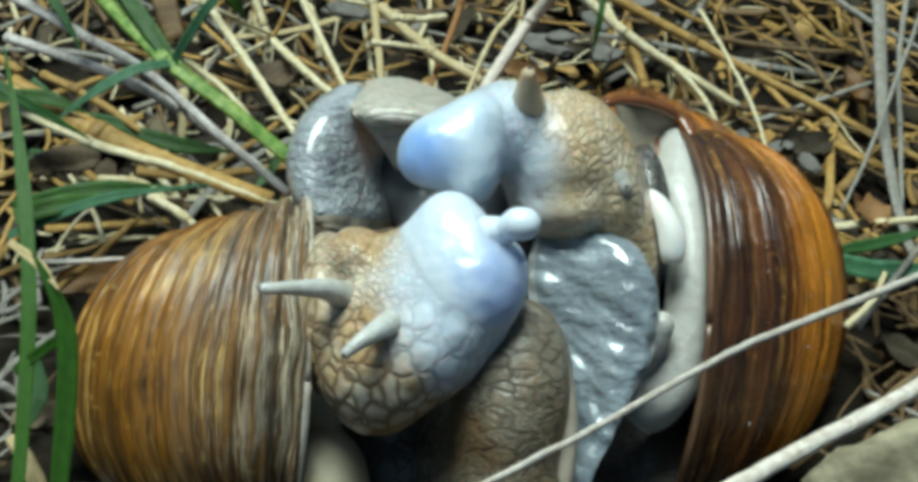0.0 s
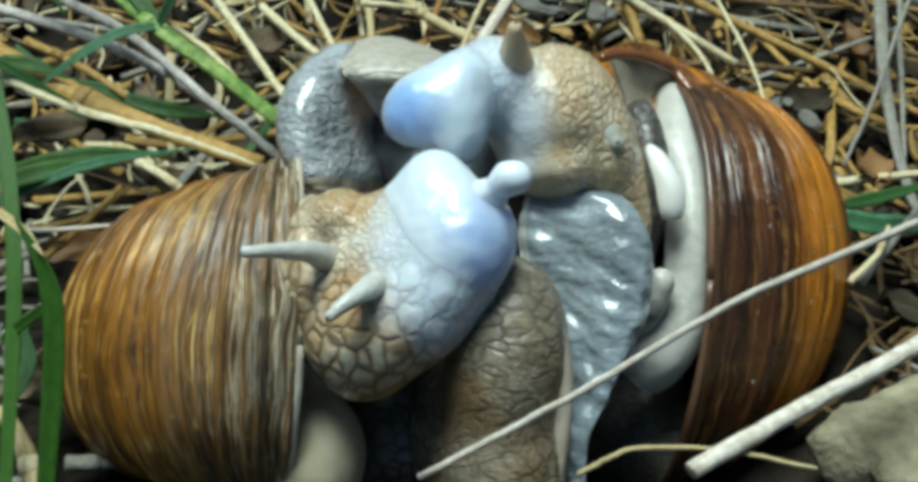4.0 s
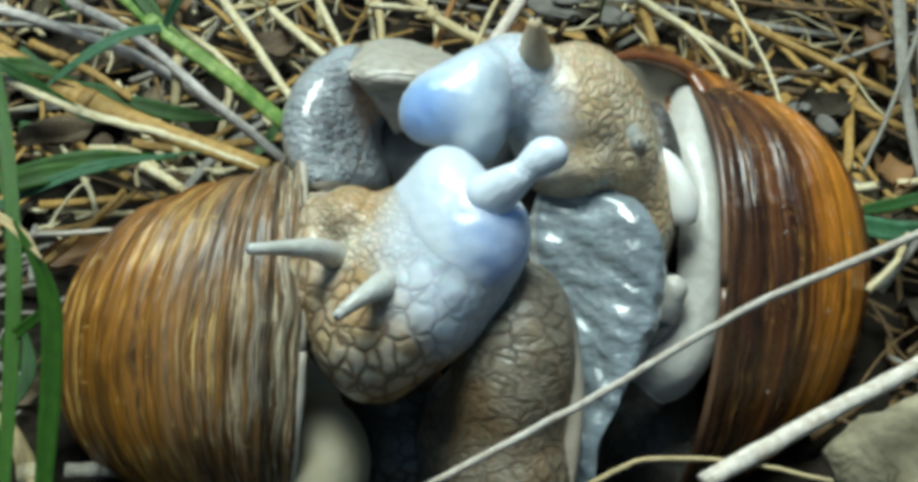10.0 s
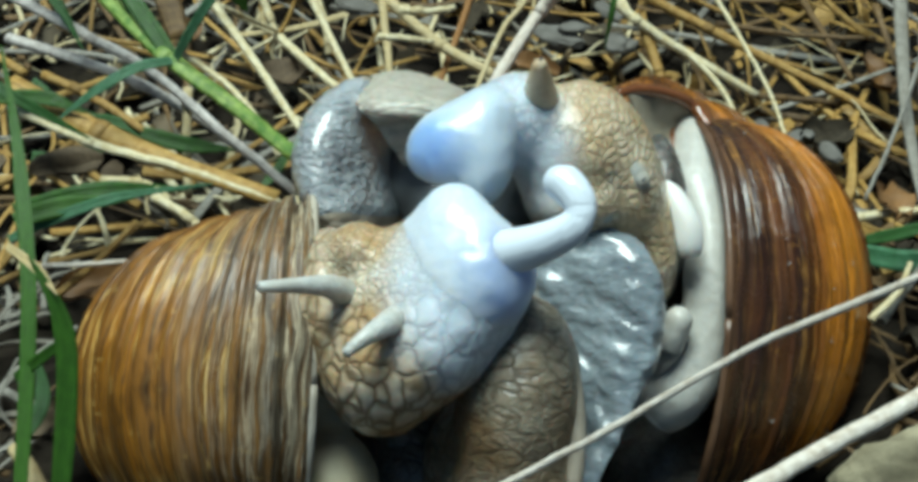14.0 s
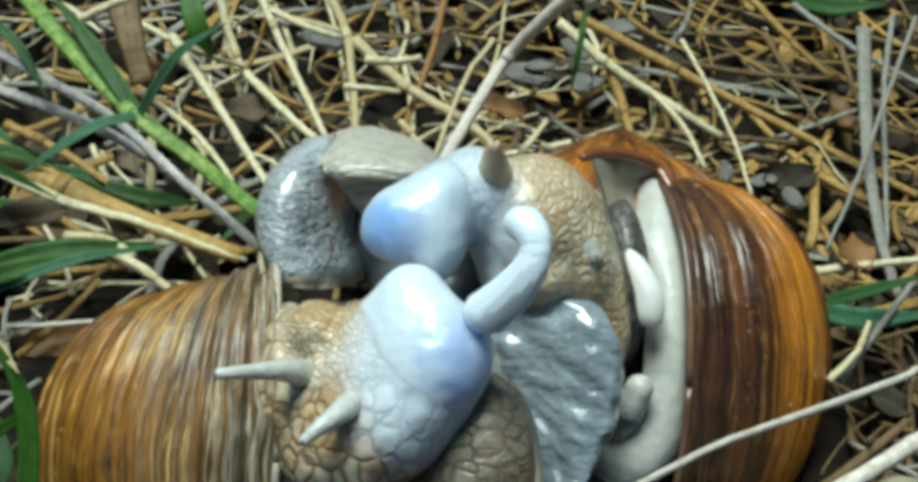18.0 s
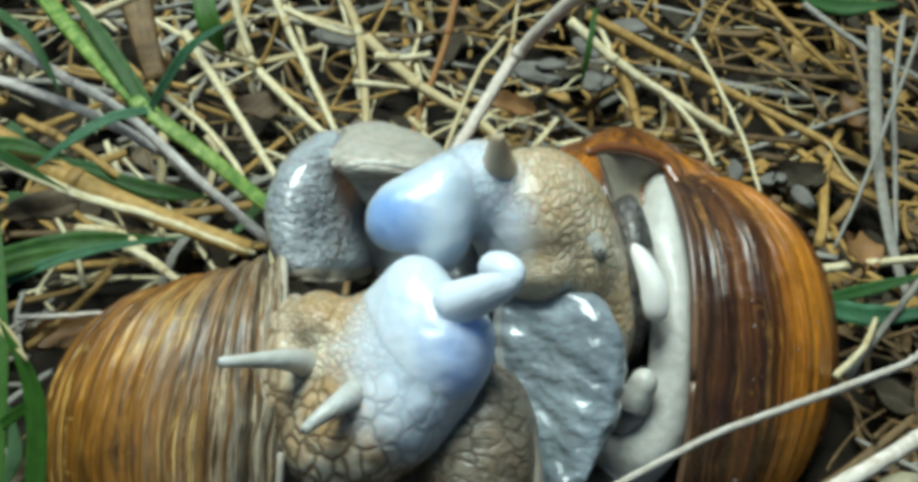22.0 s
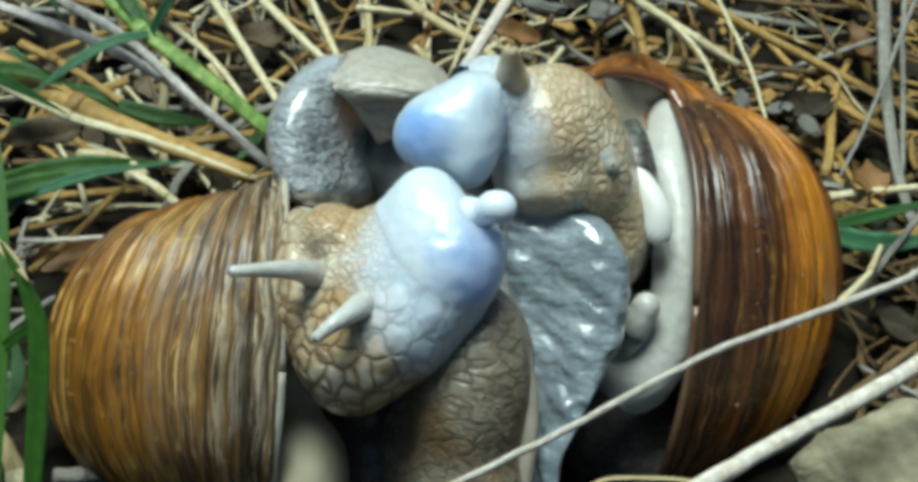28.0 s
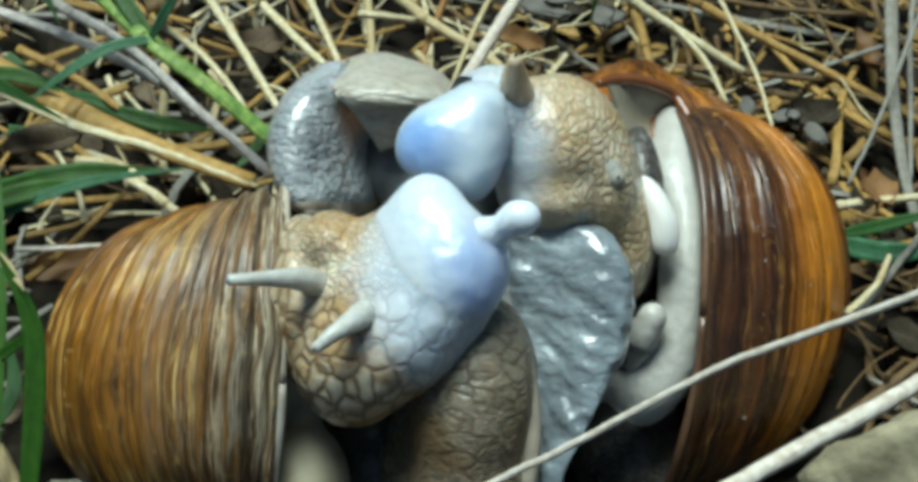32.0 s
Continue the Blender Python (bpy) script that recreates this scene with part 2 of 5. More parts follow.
def sole_material(name, col, low, turn, lump, deep):
    """Wet slimy sole: fine pimples that glint in rows, and soft blotches."""
    k = Nodes(name)
    where = k.coord("Object", (1, 1, 1))
    crease = k.noise(k.coord("Object", (110, 420, 420), turn), 1.0, 3, 0.5, 0.6)
    blot = k.noise(where, 120, 3)
    fine = k.noise(where, 1500, 3)
    lumps = k.noise(k.coord("Object", (0.6, 1.2, 1.2), turn), lump, 2, 0.5, 0.6)
    c = k.mix(k.ramp(blot, (0.35, grey(0)), (0.68, grey(1))), low, col)
    c = k.mix(0.3, c, k.ramp(crease, (0.3, grey(0.45)), (0.6, grey(1))), "MULTIPLY")
    c = k.mix(0.3, c, k.ramp(fine, (0.35, grey(0.6)), (0.6, grey(1))), "MULTIPLY")
    k.put(Subsurface_Weight=0.1, Subsurface_Scale=0.001, Coat_Weight=1.0, Coat_Roughness=0.12, Specular_IOR_Level=0.5)
    rough = k.ramp(blot, (0.3, grey(0.25)), (0.7, grey(0.42)))
    swell = k.noise(where, 330, 2, 0.5, 0.3)
    n = k.bump(fine, 0.25, 0.12, k.bump(lumps, deep, 1.0, k.bump(crease, 0.35, 0.5, k.bump(swell, 0.55, 1.6))))
    return k.done(c, rough, n)


SOLE = sole_material("sole_slate", (0.42, 0.445, 0.46), (0.25, 0.265, 0.28), (0.3, 0.5, 0.5), 1100, 0.75)
SOLE_B = sole_material("sole_blue_grey", (0.35, 0.4, 0.43), (0.19, 0.22, 0.24), (0.2, 0.3, 0.3), 800, 0.28)
# A darker sole grey: shade between the heads is put into the colour.
SOLE_SHADED = plain("sole_shaded", (0.2, 0.215, 0.225), 0.4, 0.0, 0.5, 500, 0.3, 0.3)
RIM_PALE = plain("sole_rim", (0.5, 0.5, 0.47), 0.35, 0.15, 0.4, 700, 0.3, 0.4, (0.36, 0.37, 0.36))
RIM = plain("foot_rim", (0.5, 0.43, 0.33), 0.45, 0.15, 0.4, 700, 0.3, 0.2)
FOLD = skin("foot_fold", (0.34, 0.31, 0.25), (0.56, 0.53, 0.46), (0.5, 0.45, 0.36), 800, (0.3, 1.5, 1.2), 0.5, 0.4, broad=1.6)
HOLLOW = plain("mantle_hollow", (0.34, 0.3, 0.22), 0.5, 0.1, 0.5, 500, 0.2, 0.2, (0.2, 0.165, 0.11))
MANTLE = plain("mantle_cream", (0.56, 0.55, 0.5), 0.45, 0.2, 0.35, 800, 0.45, 0.2, (0.44, 0.42, 0.37))
MANTLE_TAN = plain("mantle_tan", (0.7, 0.65, 0.48), 0.6, 0.15, 0.4, 400, 0.3, 0.0, (0.46, 0.36, 0.17))
MANTLE_WHITE = plain("mantle_white", (0.84, 0.81, 0.75), 0.4, 0.3, 0.06, 300, 0.05, 0.2)
INNER = plain("shell_inner", (0.6, 0.56, 0.5), 0.3, 0.1, 0.15, 200, 0.05)
LIP = plain("shell_lip", (0.16, 0.09, 0.05), 0.3, 0.0, 0.5, 600, 0.15, 0.2, (0.07, 0.035, 0.018))
RIM_BROWN = plain("mouth_rim", (0.26, 0.09, 0.02), 0.25, 0.0, 0.5, 500, 0.15, 0.6, (0.12, 0.04, 0.012))
LIP_GREY = plain("shell_lip_grey", (0.6, 0.55, 0.46), 0.5, 0.0, 0.5, 700, 0.25, 0.0, (0.42, 0.37, 0.28))
TENTACLE = plain("tentacle_grey", (0.58, 0.59, 0.56), 0.42, 0.3, 0.4, 1100, 0.5, 0.3, (0.44, 0.43, 0.38))
TENTACLE_BROWN = plain("tentacle_brown", (0.62, 0.51, 0.35), 0.42, 0.3, 0.4, 1100, 0.5, 0.3, (0.5, 0.38, 0.22))
TENTACLE_BLUE = plain("tentacle_blue", (0.5, 0.53, 0.52), 0.35, 0.3, 0.4, 700, 0.4, 0.4, (0.42, 0.37, 0.28))
EYE = plain("eye_dark", (0.09, 0.09, 0.1), 0.2, 0.0, 0.1, 300, 0.0, 0.5)


def jelly(name, col, low, place, reach):
    """Milky, wet, translucent flesh, bluer round one place."""
    k = Nodes(name)
    d = k.n("ShaderNodeVectorMath")
    d.operation = "DISTANCE"
    d.inputs[1].default_value = tuple(v * MM for v in place)
    k.link(k.coord(), d.inputs[0])
    f = k.math("ADD", k.math("DIVIDE", d.outputs["Value"], reach * MM), k.math("MULTIPLY", k.math("SUBTRACT", k.noise(k.coord(), 130, 3), 0.5), 1.1))
    c = k.mix(k.ramp(f, (0.5, grey(0)), (1.0, grey(1))), low, col)
    k.put(Roughness=0.38, Subsurface_Weight=0.85, Subsurface_Scale=0.005, Coat_Weight=0.35, Coat_Roughness=0.2)
    k.b.inputs["Subsurface Radius"].default_value = (0.7, 0.85, 1.0)
    return k.done(c, None, k.bump(k.noise(k.coord(), 900, 2), 0.25, 0.25, k.bump(k.noise(k.coord(), 300, 2), 0.7, 0.7)))


JELLY = jelly("jelly_white", (0.63, 0.69, 0.76), (0.4, 0.49, 0.71), (3.6, -25.6, 43.0), 7.4)
JELLY_TIP = plain("jelly_tip", (0.76, 0.81, 0.86), 0.35, 0.0, 0.06, 200, 0.05, 0.3, (0.67, 0.74, 0.84))
JELLY_BLUE = jelly("jelly_blue", (0.55, 0.62, 0.7), (0.3, 0.44, 0.74), (-7.2, -10.5, 46.0), 6.5)


def straw_material(name, a, b, c, rough=0.55):
    """Dry stalk: fibres along its length, and tone from piece to piece."""
    k = Nodes(name)
    uv = k.coord("UV", (15, 1.2, 1))
    fib = k.noise(uv, 2.0, 4, 0.6)
    blot = k.noise(k.coord("UV", (1.0, 5.0, 1)), 1.3, 4, 0.65)
    rnd = k.n("ShaderNodeObjectInfo").outputs["Random"]
    isl = k.n("ShaderNodeNewGeometry").outputs["Random Per Island"]
    tone = k.math("FRACT", k.math("ADD", rnd, isl))
    col = k.mix(k.ramp(blot, (0.38, grey(0)), (0.62, grey(1))), a, b)
    col = k.mix(k.ramp(tone, (0.45, grey(0)), (1.0, grey(0.75))), col, c)
    col = k.mix(0.8, col, k.ramp(fib, (0.34, grey(0.4)), (0.58, grey(1.1))), "MULTIPLY")
    k.put(Roughness=rough, Specular_IOR_Level=0.25)
    return k.done(col, None, k.bump(fib, 0.5, 0.15))


STRAW = straw_material("straw_pale", (0.76, 0.69, 0.47), (0.6, 0.5, 0.27), (0.42, 0.31, 0.13))
STRAW_GOLD = straw_material("straw_gold", (0.47, 0.31, 0.095), (0.33, 0.19, 0.045), (0.17, 0.105, 0.033))
STRAW_GREY = straw_material("straw_grey", (0.33, 0.315, 0.27), (0.23, 0.21, 0.17), (0.15, 0.13, 0.095))
STRAW_SILVER = straw_material("straw_silver", (0.72, 0.67, 0.61), (0.48, 0.43, 0.38), (0.4, 0.35, 0.3))
STRAW_BROWN = straw_material("straw_brown", (0.22, 0.14, 0.055), (0.13, 0.08, 0.035), (0.07, 0.048, 0.025))
STRAW_RUST = straw_material("straw_rust", (0.36, 0.17, 0.045), (0.25, 0.11, 0.03), (0.3, 0.16, 0.05))
TWIG = straw_material("twig_white", (0.8, 0.74, 0.65), (0.56, 0.48, 0.38), (0.6, 0.52, 0.42))
GREEN = straw_material("blade_green", (0.04, 0.105, 0.01), (0.024, 0.066, 0.007), (0.065, 0.14, 0.02), 0.4)
GREEN_BRIGHT = straw_material("blade_bright", (0.3, 0.4, 0.09), (0.1, 0.2, 0.03), (0.4, 0.45, 0.16), 0.38)
GREEN_BLUE = straw_material("blade_blue_green", (0.07, 0.17, 0.085), (0.045, 0.12, 0.05), (0.12, 0.23, 0.13), 0.36)
GREEN_DARK = straw_material("blade_dark", (0.035, 0.1, 0.02), (0.03, 0.08, 0.015), (0.05, 0.12, 0.03), 0.45)


def soil_material():
    k = Nodes("soil")
    where = k.coord()
    f, g = k.noise(where, 220, 6, 0.65), k.noise(where, 40, 3)
    # Blacker than real soil: the shade between straws is put into this colour.
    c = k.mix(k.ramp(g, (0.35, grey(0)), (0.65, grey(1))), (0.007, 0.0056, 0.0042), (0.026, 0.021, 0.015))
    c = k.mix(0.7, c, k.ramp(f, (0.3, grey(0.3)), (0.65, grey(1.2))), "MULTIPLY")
    k.put(Roughness=0.95, Specular_IOR_Level=0.08)
    return k.done(c, None, k.bump(f, 0.9, 1.2))


SOIL = soil_material()
STONE = plain("stone_ochre", (0.38, 0.34, 0.22), 0.85, 0.0, 0.9, 620, 2.0, 0.0, (0.13, 0.11, 0.06))
PEBBLE = plain("pebble_grey", (0.2, 0.19, 0.165), 0.8, 0.0, 0.5, 500, 0.4, 0.0, (0.09, 0.082, 0.068))
# Scraps darkened so the shade of the gaps lies in their colour.
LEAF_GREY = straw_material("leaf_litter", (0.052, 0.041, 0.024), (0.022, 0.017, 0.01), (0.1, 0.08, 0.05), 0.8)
LEAF_DRY = straw_material("dead_leaf", (0.13, 0.095, 0.055), (0.07, 0.048, 0.028), (0.17, 0.135, 0.085), 0.7)
RUST = plain("rust_leaf", (0.24, 0.12, 0.032), 0.6, 0.0, 0.5, 500, 0.2)


# ---- mesh helpers ----
def mesh(name, verts, faces, mat, uvs=None, smooth=True):
    """A mesh from millimetre points. uvs: one pair a vertex."""
    me = bpy.data.meshes.new(name)
    me.from_pydata([tuple(c * MM for c in v) for v in verts], [], faces)
    if mat:
        me.materials.append(mat)
    if uvs is not None:
        layer = me.uv_layers.new(name="UVMap")
        idx = np.zeros(len(me.loops), dtype=np.int32)
        me.loops.foreach_get("vertex_index", idx)
        layer.data.foreach_set("uv", np.asarray(uvs, dtype=np.float32)[idx].ravel())
    me.polygons.foreach_set("use_smooth", [smooth] * len(me.polygons))
    me.update()
    return me


def thing(name, label, category, group="", kind="", data=None, at=(0, 0, 0)):
    ob = new(name, data)
    ob.location = Vector(at) * MM
    return tagged(ob, label, category, group, kind)


def part(name, me, parent, label=""):
    ob = new(name, me)
    ob.parent = parent
    return tagged(ob, label)


def spline(points, n):
    """n + 1 points of a smooth curve through the given ones (Catmull-Rom), for points of any dimension."""
    p = [np.array(q, float) for q in points]
    p = [2 * p[0] - p[1], *p, 2 * p[-1] - p[-2]]
    out = []
    for i in range(n + 1):
        s = i / n * (len(p) - 3)
        j = min(int(s), len(p) - 4)
        t = s - j
        a, b, c, d = p[j : j + 4]
        out.append(0.5 * (2 * b + (c - a) * t + (2 * a - 5 * b + 4 * c - d) * t * t + (3 * b - a - 3 * c + d) * t**3))
    return np.array(out)


def tube_geometry(line, radii, sides=8, flat=1.0, up=(0.0, 0.0, 1.0), wob=0.0, seed=0):
    """Vertices, faces and uvs of a tube along a line; flat below 1 makes a blade."""
    line = np.asarray(line, float)
    rng = np.random.RandomState(seed)
    ph = rng.rand() * 6
    tan = np.gradient(line, axis=0)
    tan /= np.linalg.norm(tan, axis=1)[:, None] + 1e-9
    up = np.array(up, float)
    verts, faces, uvs = [], [], []
    length = 0.0
    for i, (p, t, r) in enumerate(zip(line, tan, radii)):
        if i:
            length += float(np.linalg.norm(p - line[i - 1]))
        b = np.cross(t, up)
        if np.linalg.norm(b) < 0.05:
            b = np.cross(t, (1.0, 0, 0))
        b /= np.linalg.norm(b)
        n = np.cross(b, t)
        rr = r * (1 + wob * math.sin(ph + i * 1.7))
        for j in range(sides):
            a = 2 * math.pi * j / sides
            verts.append(tuple(p + rr * (math.cos(a) * b + flat * math.sin(a) * n)))
            uvs.append((abs(2 * j / sides - 1), length * 0.1 + ph))
    for i in range(len(line) - 1):
        for j in range(sides):
            k = (j + 1) % sides
            faces.append((i * sides + j, i * sides + k, (i + 1) * sides + k, (i + 1) * sides + j))
    faces.append(tuple(range(sides))[::-1])
    faces.append(tuple((len(line) - 1) * sides + j for j in range(sides)))
    return verts, faces, uvs


def capsule(name, line, radii, mat, sides=14, n=14, ends=True):
    """A soft tapered limb with rounded ends."""
    p = spline([(*a, r) for a, r in zip(line, radii)], n)
    pts, rad = p[:, :3], p[:, 3]
    if ends:
        first, last = pts[0] - pts[1], pts[-1] - pts[-2]
        first, last = first / np.linalg.norm(first), last / np.linalg.norm(last)
        cap0 = [(pts[0] + first * rad[0] * math.sin(a), rad[0] * math.cos(a)) for a in (1.5, 1.2, 0.8, 0.4)]
        cap1 = [(pts[-1] + last * rad[-1] * math.sin(a), rad[-1] * math.cos(a)) for a in (0.4, 0.8, 1.2, 1.5)]
        pts = np.array([c[0] for c in cap0] + list(pts) + [c[0] for c in cap1])
        rad = np.array([c[1] for c in cap0] + list(rad) + [c[1] for c in cap1])
    v, f, u = tube_geometry(pts, rad, sides, 1.0, (0.3, 0.2, 1))
    return mesh(name, v, f, mat, u)


def field_of(lumps, grid, k):
    """Distance to a soft body of ellipsoids: centre, half-widths (east, up the slope, towards the south), turn about the last."""
    base = np.array([(1.0, 0.0, 0.0), (0.0, 0.66, 0.752), (0.0, -0.752, 0.66)]).T
    field = None
    for centre, size, spin in lumps:
        m = base @ np.array(Matrix.Rotation(radians(spin), 3, "Z"))
        p = (grid - np.array(centre)) @ m / np.array(size)
        k0 = np.linalg.norm(p, axis=-1)
        d = k0 * (k0 - 1) / (np.linalg.norm(p / np.array(size), axis=-1) + 1e-6)
        field = d if field is None else melt(field, d, k)
    return field


def melt(a, b, k):
    """Smooth union of two distance fields."""
    h = np.clip(0.5 + 0.5 * (a - b) / k, 0, 1)
    return a * (1 - h) + b * h - k * h * (1 - h)


def surface_of(field, lo, voxel):
    """Surface nets: one vertex in each cell that the surface crosses."""
    dims = field.shape
    acc, cnt, quads = np.zeros((*dims, 3)), np.zeros(dims), []
    for a in range(3):
        b, c = (a + 1) % 3, (a + 2) % 3
        f0, f1 = np.take(field, range(dims[a] - 1), a), np.take(field, range(1, dims[a]), a)
        at = np.argwhere((f0 < 0) != (f1 < 0))
        v0, v1 = f0[tuple(at.T)], f1[tuple(at.T)]
        point = at.astype(float)
        point[:, a] += v0 / (v0 - v1)
        ring = []
        for ob_, oc in ((-1, -1), (0, -1), (0, 0), (-1, 0)):
            cell = at.copy()
            cell[:, b] += ob_
            cell[:, c] += oc
            np.add.at(acc, tuple(cell.T), point)
            np.add.at(cnt, tuple(cell.T), 1)
            ring.append(np.ravel_multi_index(tuple(cell.T), dims))
        quad = np.stack(ring, axis=1)
        flip = v0 > 0
        quad[flip] = quad[flip][:, ::-1]
        quads.append(quad)
    used = np.flatnonzero(cnt.ravel())
    index = np.zeros(cnt.size, int)
    index[used] = np.arange(len(used))
    co = (acc.reshape(-1, 3)[used] / cnt.ravel()[used][:, None]) * voxel + lo
    return co, index[np.concatenate(quads)]


def flesh(bodies, voxel=0.4, soft=1.4, seam=1.6, rough=0.0, grain=0.35):
    """Soft bodies (name, lumps, material) that grow out of one another: one skin, shared out into one mesh for each body."""
    every = [q for _, lumps, _ in bodies for q in lumps]
    reach = max(max(size) for _, size, _ in every) + 2
    lo = np.min([c for c, _, _ in every], axis=0) - reach
    hi = np.max([c for c, _, _ in every], axis=0) + reach
    dims = np.ceil((hi - lo) / voxel).astype(int) + 1
    grid = np.stack(np.meshgrid(*[lo[a] + voxel * np.arange(dims[a]) for a in range(3)], indexing="ij"), axis=-1)
    fields = [field_of(lumps, grid, soft) for _, lumps, _ in bodies]
    whole = fields[0]
    for f in fields[1:]:
        whole = melt(whole, f, seam)
    co, faces = surface_of(whole, lo, voxel)
    cell = np.clip(np.round((co - lo) / voxel).astype(int), 0, np.array(dims) - 1)
    owner = np.argmin([f[tuple(cell.T)] for f in fields], axis=0)
    skin_ = bpy.data.meshes.new("skin")
    skin_.from_pydata((co * MM).tolist(), [], faces.tolist())
    skin_.update()
    nrm = np.empty(len(co) * 3)
    skin_.vertices.foreach_get("normal", nrm)
    if rough:
        push = np.array([noise.noise(Vector(q * grain)) + 0.5 * noise.noise(Vector(q * grain * 2.7)) for q in co])
        co = co + nrm.reshape(-1, 3) * (rough * push)[:, None]
        skin_.vertices.foreach_set("co", (co * MM).ravel())
        skin_.update()
        skin_.vertices.foreach_get("normal", nrm)
    nrm = nrm.reshape(-1, 3)
    bpy.data.meshes.remove(skin_)
    made = []
    for n, (name, _, mat) in enumerate(bodies):
        mine = faces[np.median(owner[faces], axis=1).round() == n] if len(bodies) > 1 else faces
        used, back = np.unique(mine, return_inverse=True)
        me = bpy.data.meshes.new(name)
        me.from_pydata((co[used] * MM).tolist(), [], back.reshape(-1, 4).tolist())
        me.materials.append(mat)
        me.polygons.foreach_set("use_smooth", [True] * len(me.polygons))
        me.update()
        me.normals_split_custom_set_from_vertices(nrm[used].tolist())
        made.append(me)
    return made


def blob(name, lumps, mat, voxel=0.6, soft=1.4, rough=0.0):
    return flesh([(name, lumps, mat)], voxel, soft, 1.0, rough)[0]


def sheet(name, grid, mat, thick=1.6, n=36, m=30, frill=0.0, crease=0.0, rim_mat=None, seed=1, rim=2):
    """A thick, round-edged flap through a grid of points: rows along the flap, columns across it."""
    rows = [spline(r, m) for r in grid]
    cols = [spline([r[j] for r in rows], n) for j in range(m + 1)]
    P = np.array(cols).transpose(1, 0, 2)
    du, dv = np.gradient(P, axis=0), np.gradient(P, axis=1)
    N = np.cross(du, dv)
    N /= np.linalg.norm(N, axis=2)[..., None] + 1e-9
    verts, uvs = [], []
    for side in (1, -1):
        for i in range(n + 1):
            for j in range(m + 1):
                e = min(i / n, 1 - i / n, j / m, 1 - j / m)
                t = thick * math.sqrt(min(1.0, e * 7 + 0.02)) * 0.5
                q = P[i, j]
                w = frill * max(0.0, 1 - e * 5) * noise.noise(Vector(q * 0.55)) + crease * (0.35 + 0.9 * abs(noise.noise(Vector((i * 0.04, j * 0.09, seed))))) * noise.noise(Vector((i * 0.24 - j * 0.1 + seed, j * 0.06, 0)))
                verts.append(tuple(q + N[i, j] * (side * t + w)))
                uvs.append((j / m, i / n))
    faces, k = [], (n + 1) * (m + 1)
    ix = lambda i, j, s: s * k + i * (m + 1) + j  # noqa: E731
    for i in range(n):
        for j in range(m):
            faces.append((ix(i, j, 0), ix(i, j + 1, 0), ix(i + 1, j + 1, 0), ix(i + 1, j, 0))[::-1])
            faces.append((ix(i, j, 1), ix(i, j + 1, 1), ix(i + 1, j + 1, 1), ix(i + 1, j, 1)))
    ring = [(i, 0) for i in range(n)] + [(n, j) for j in range(m)] + [(i, m) for i in range(n, 0, -1)] + [(0, j) for j in range(m, 0, -1)]
    for a, b in zip(ring, ring[1:] + ring[:1]):
        faces.append((ix(*a, 0), ix(*b, 0), ix(*b, 1), ix(*a, 1)))
    me = mesh(name, verts, faces, mat, uvs)
    if rim_mat:
        me.materials.append(rim_mat)
        for p in me.polygons:
            i0 = p.vertices[0] % k
            i, j = divmod(i0, m + 1)
            if min(i, n - i, j, m - j) <= rim if rim < 3 else j > m - rim:
                p.material_index = 1
    return me


# ---- ground ----
def rise(y, x=0.0):
    """Height of the soil: it rises to the south, with a hollow under the snails."""
    k = min(1.0, max(0.0, (40 - y) / 75))
    hollow = 15 * math.exp(-(((x - 10) / 30) ** 2) - ((y + 12) / 20) ** 2)
    return 11 * k * k * (3 - 2 * k) - hollow


def ground():
    """Soil under the litter, rising a little towards the south, out to the horizon."""
    verts, faces = [], []
    xs = [-60000, -3000, -400] + [-130 + 3 * i for i in range(88)] + [400, 3000, 60000]
    ys = [-60000, -3000, -300] + [-70 + 3 * i for i in range(88)] + [450, 3000, 60000]
    for y in ys:
        for x in xs:
            q = Vector((x, y, 0))
            near = abs(x) < 200 and abs(y) < 240
            verts.append((x, y, rise(y, x) - 1.5 + (2.2 * noise.noise(q * 0.09) + 1.2 * noise.noise(q * 0.3) if near else 0)))
    w = len(xs)
    for j in range(len(ys) - 1):
        for i in range(w - 1):
            faces.append((j * w + i, j * w + i + 1, (j + 1) * w + i + 1, (j + 1) * w + i))
    thing("ground", "brown crumbly soil under dry grass litter, dark with painted shade", "soil", kind="structure", data=mesh("ground", verts, faces, SOIL))


ground()

# ---- the snails ----
GROW = math.log(1.7) / (2 * math.pi)


def shell_frame(centre, front, side, axis):
    return [np.array(v, float) for v in (centre, front, side, axis)]


def whorl_point(fr, th, ps, start, ax, out, half, apex, swell=0.0):
    """A point of a coiled shell: th back along the whorl from the lip, ps round its section."""
    c, f, s, a = fr
    k = math.exp(-GROW * th)
    ph = start + th
    mid, rad = out - ax, ax + swell
    ro = k * (mid + rad * math.cos(ps))
    h = apex * (1 - k) + k * (half + swell) * math.sin(ps) - k * 2.0 * (1 - math.cos(ps)) * 0.5
    ro = max(ro, 0.15)
    return c + ro * (math.cos(ph) * f + math.sin(ph) * s) + h * a


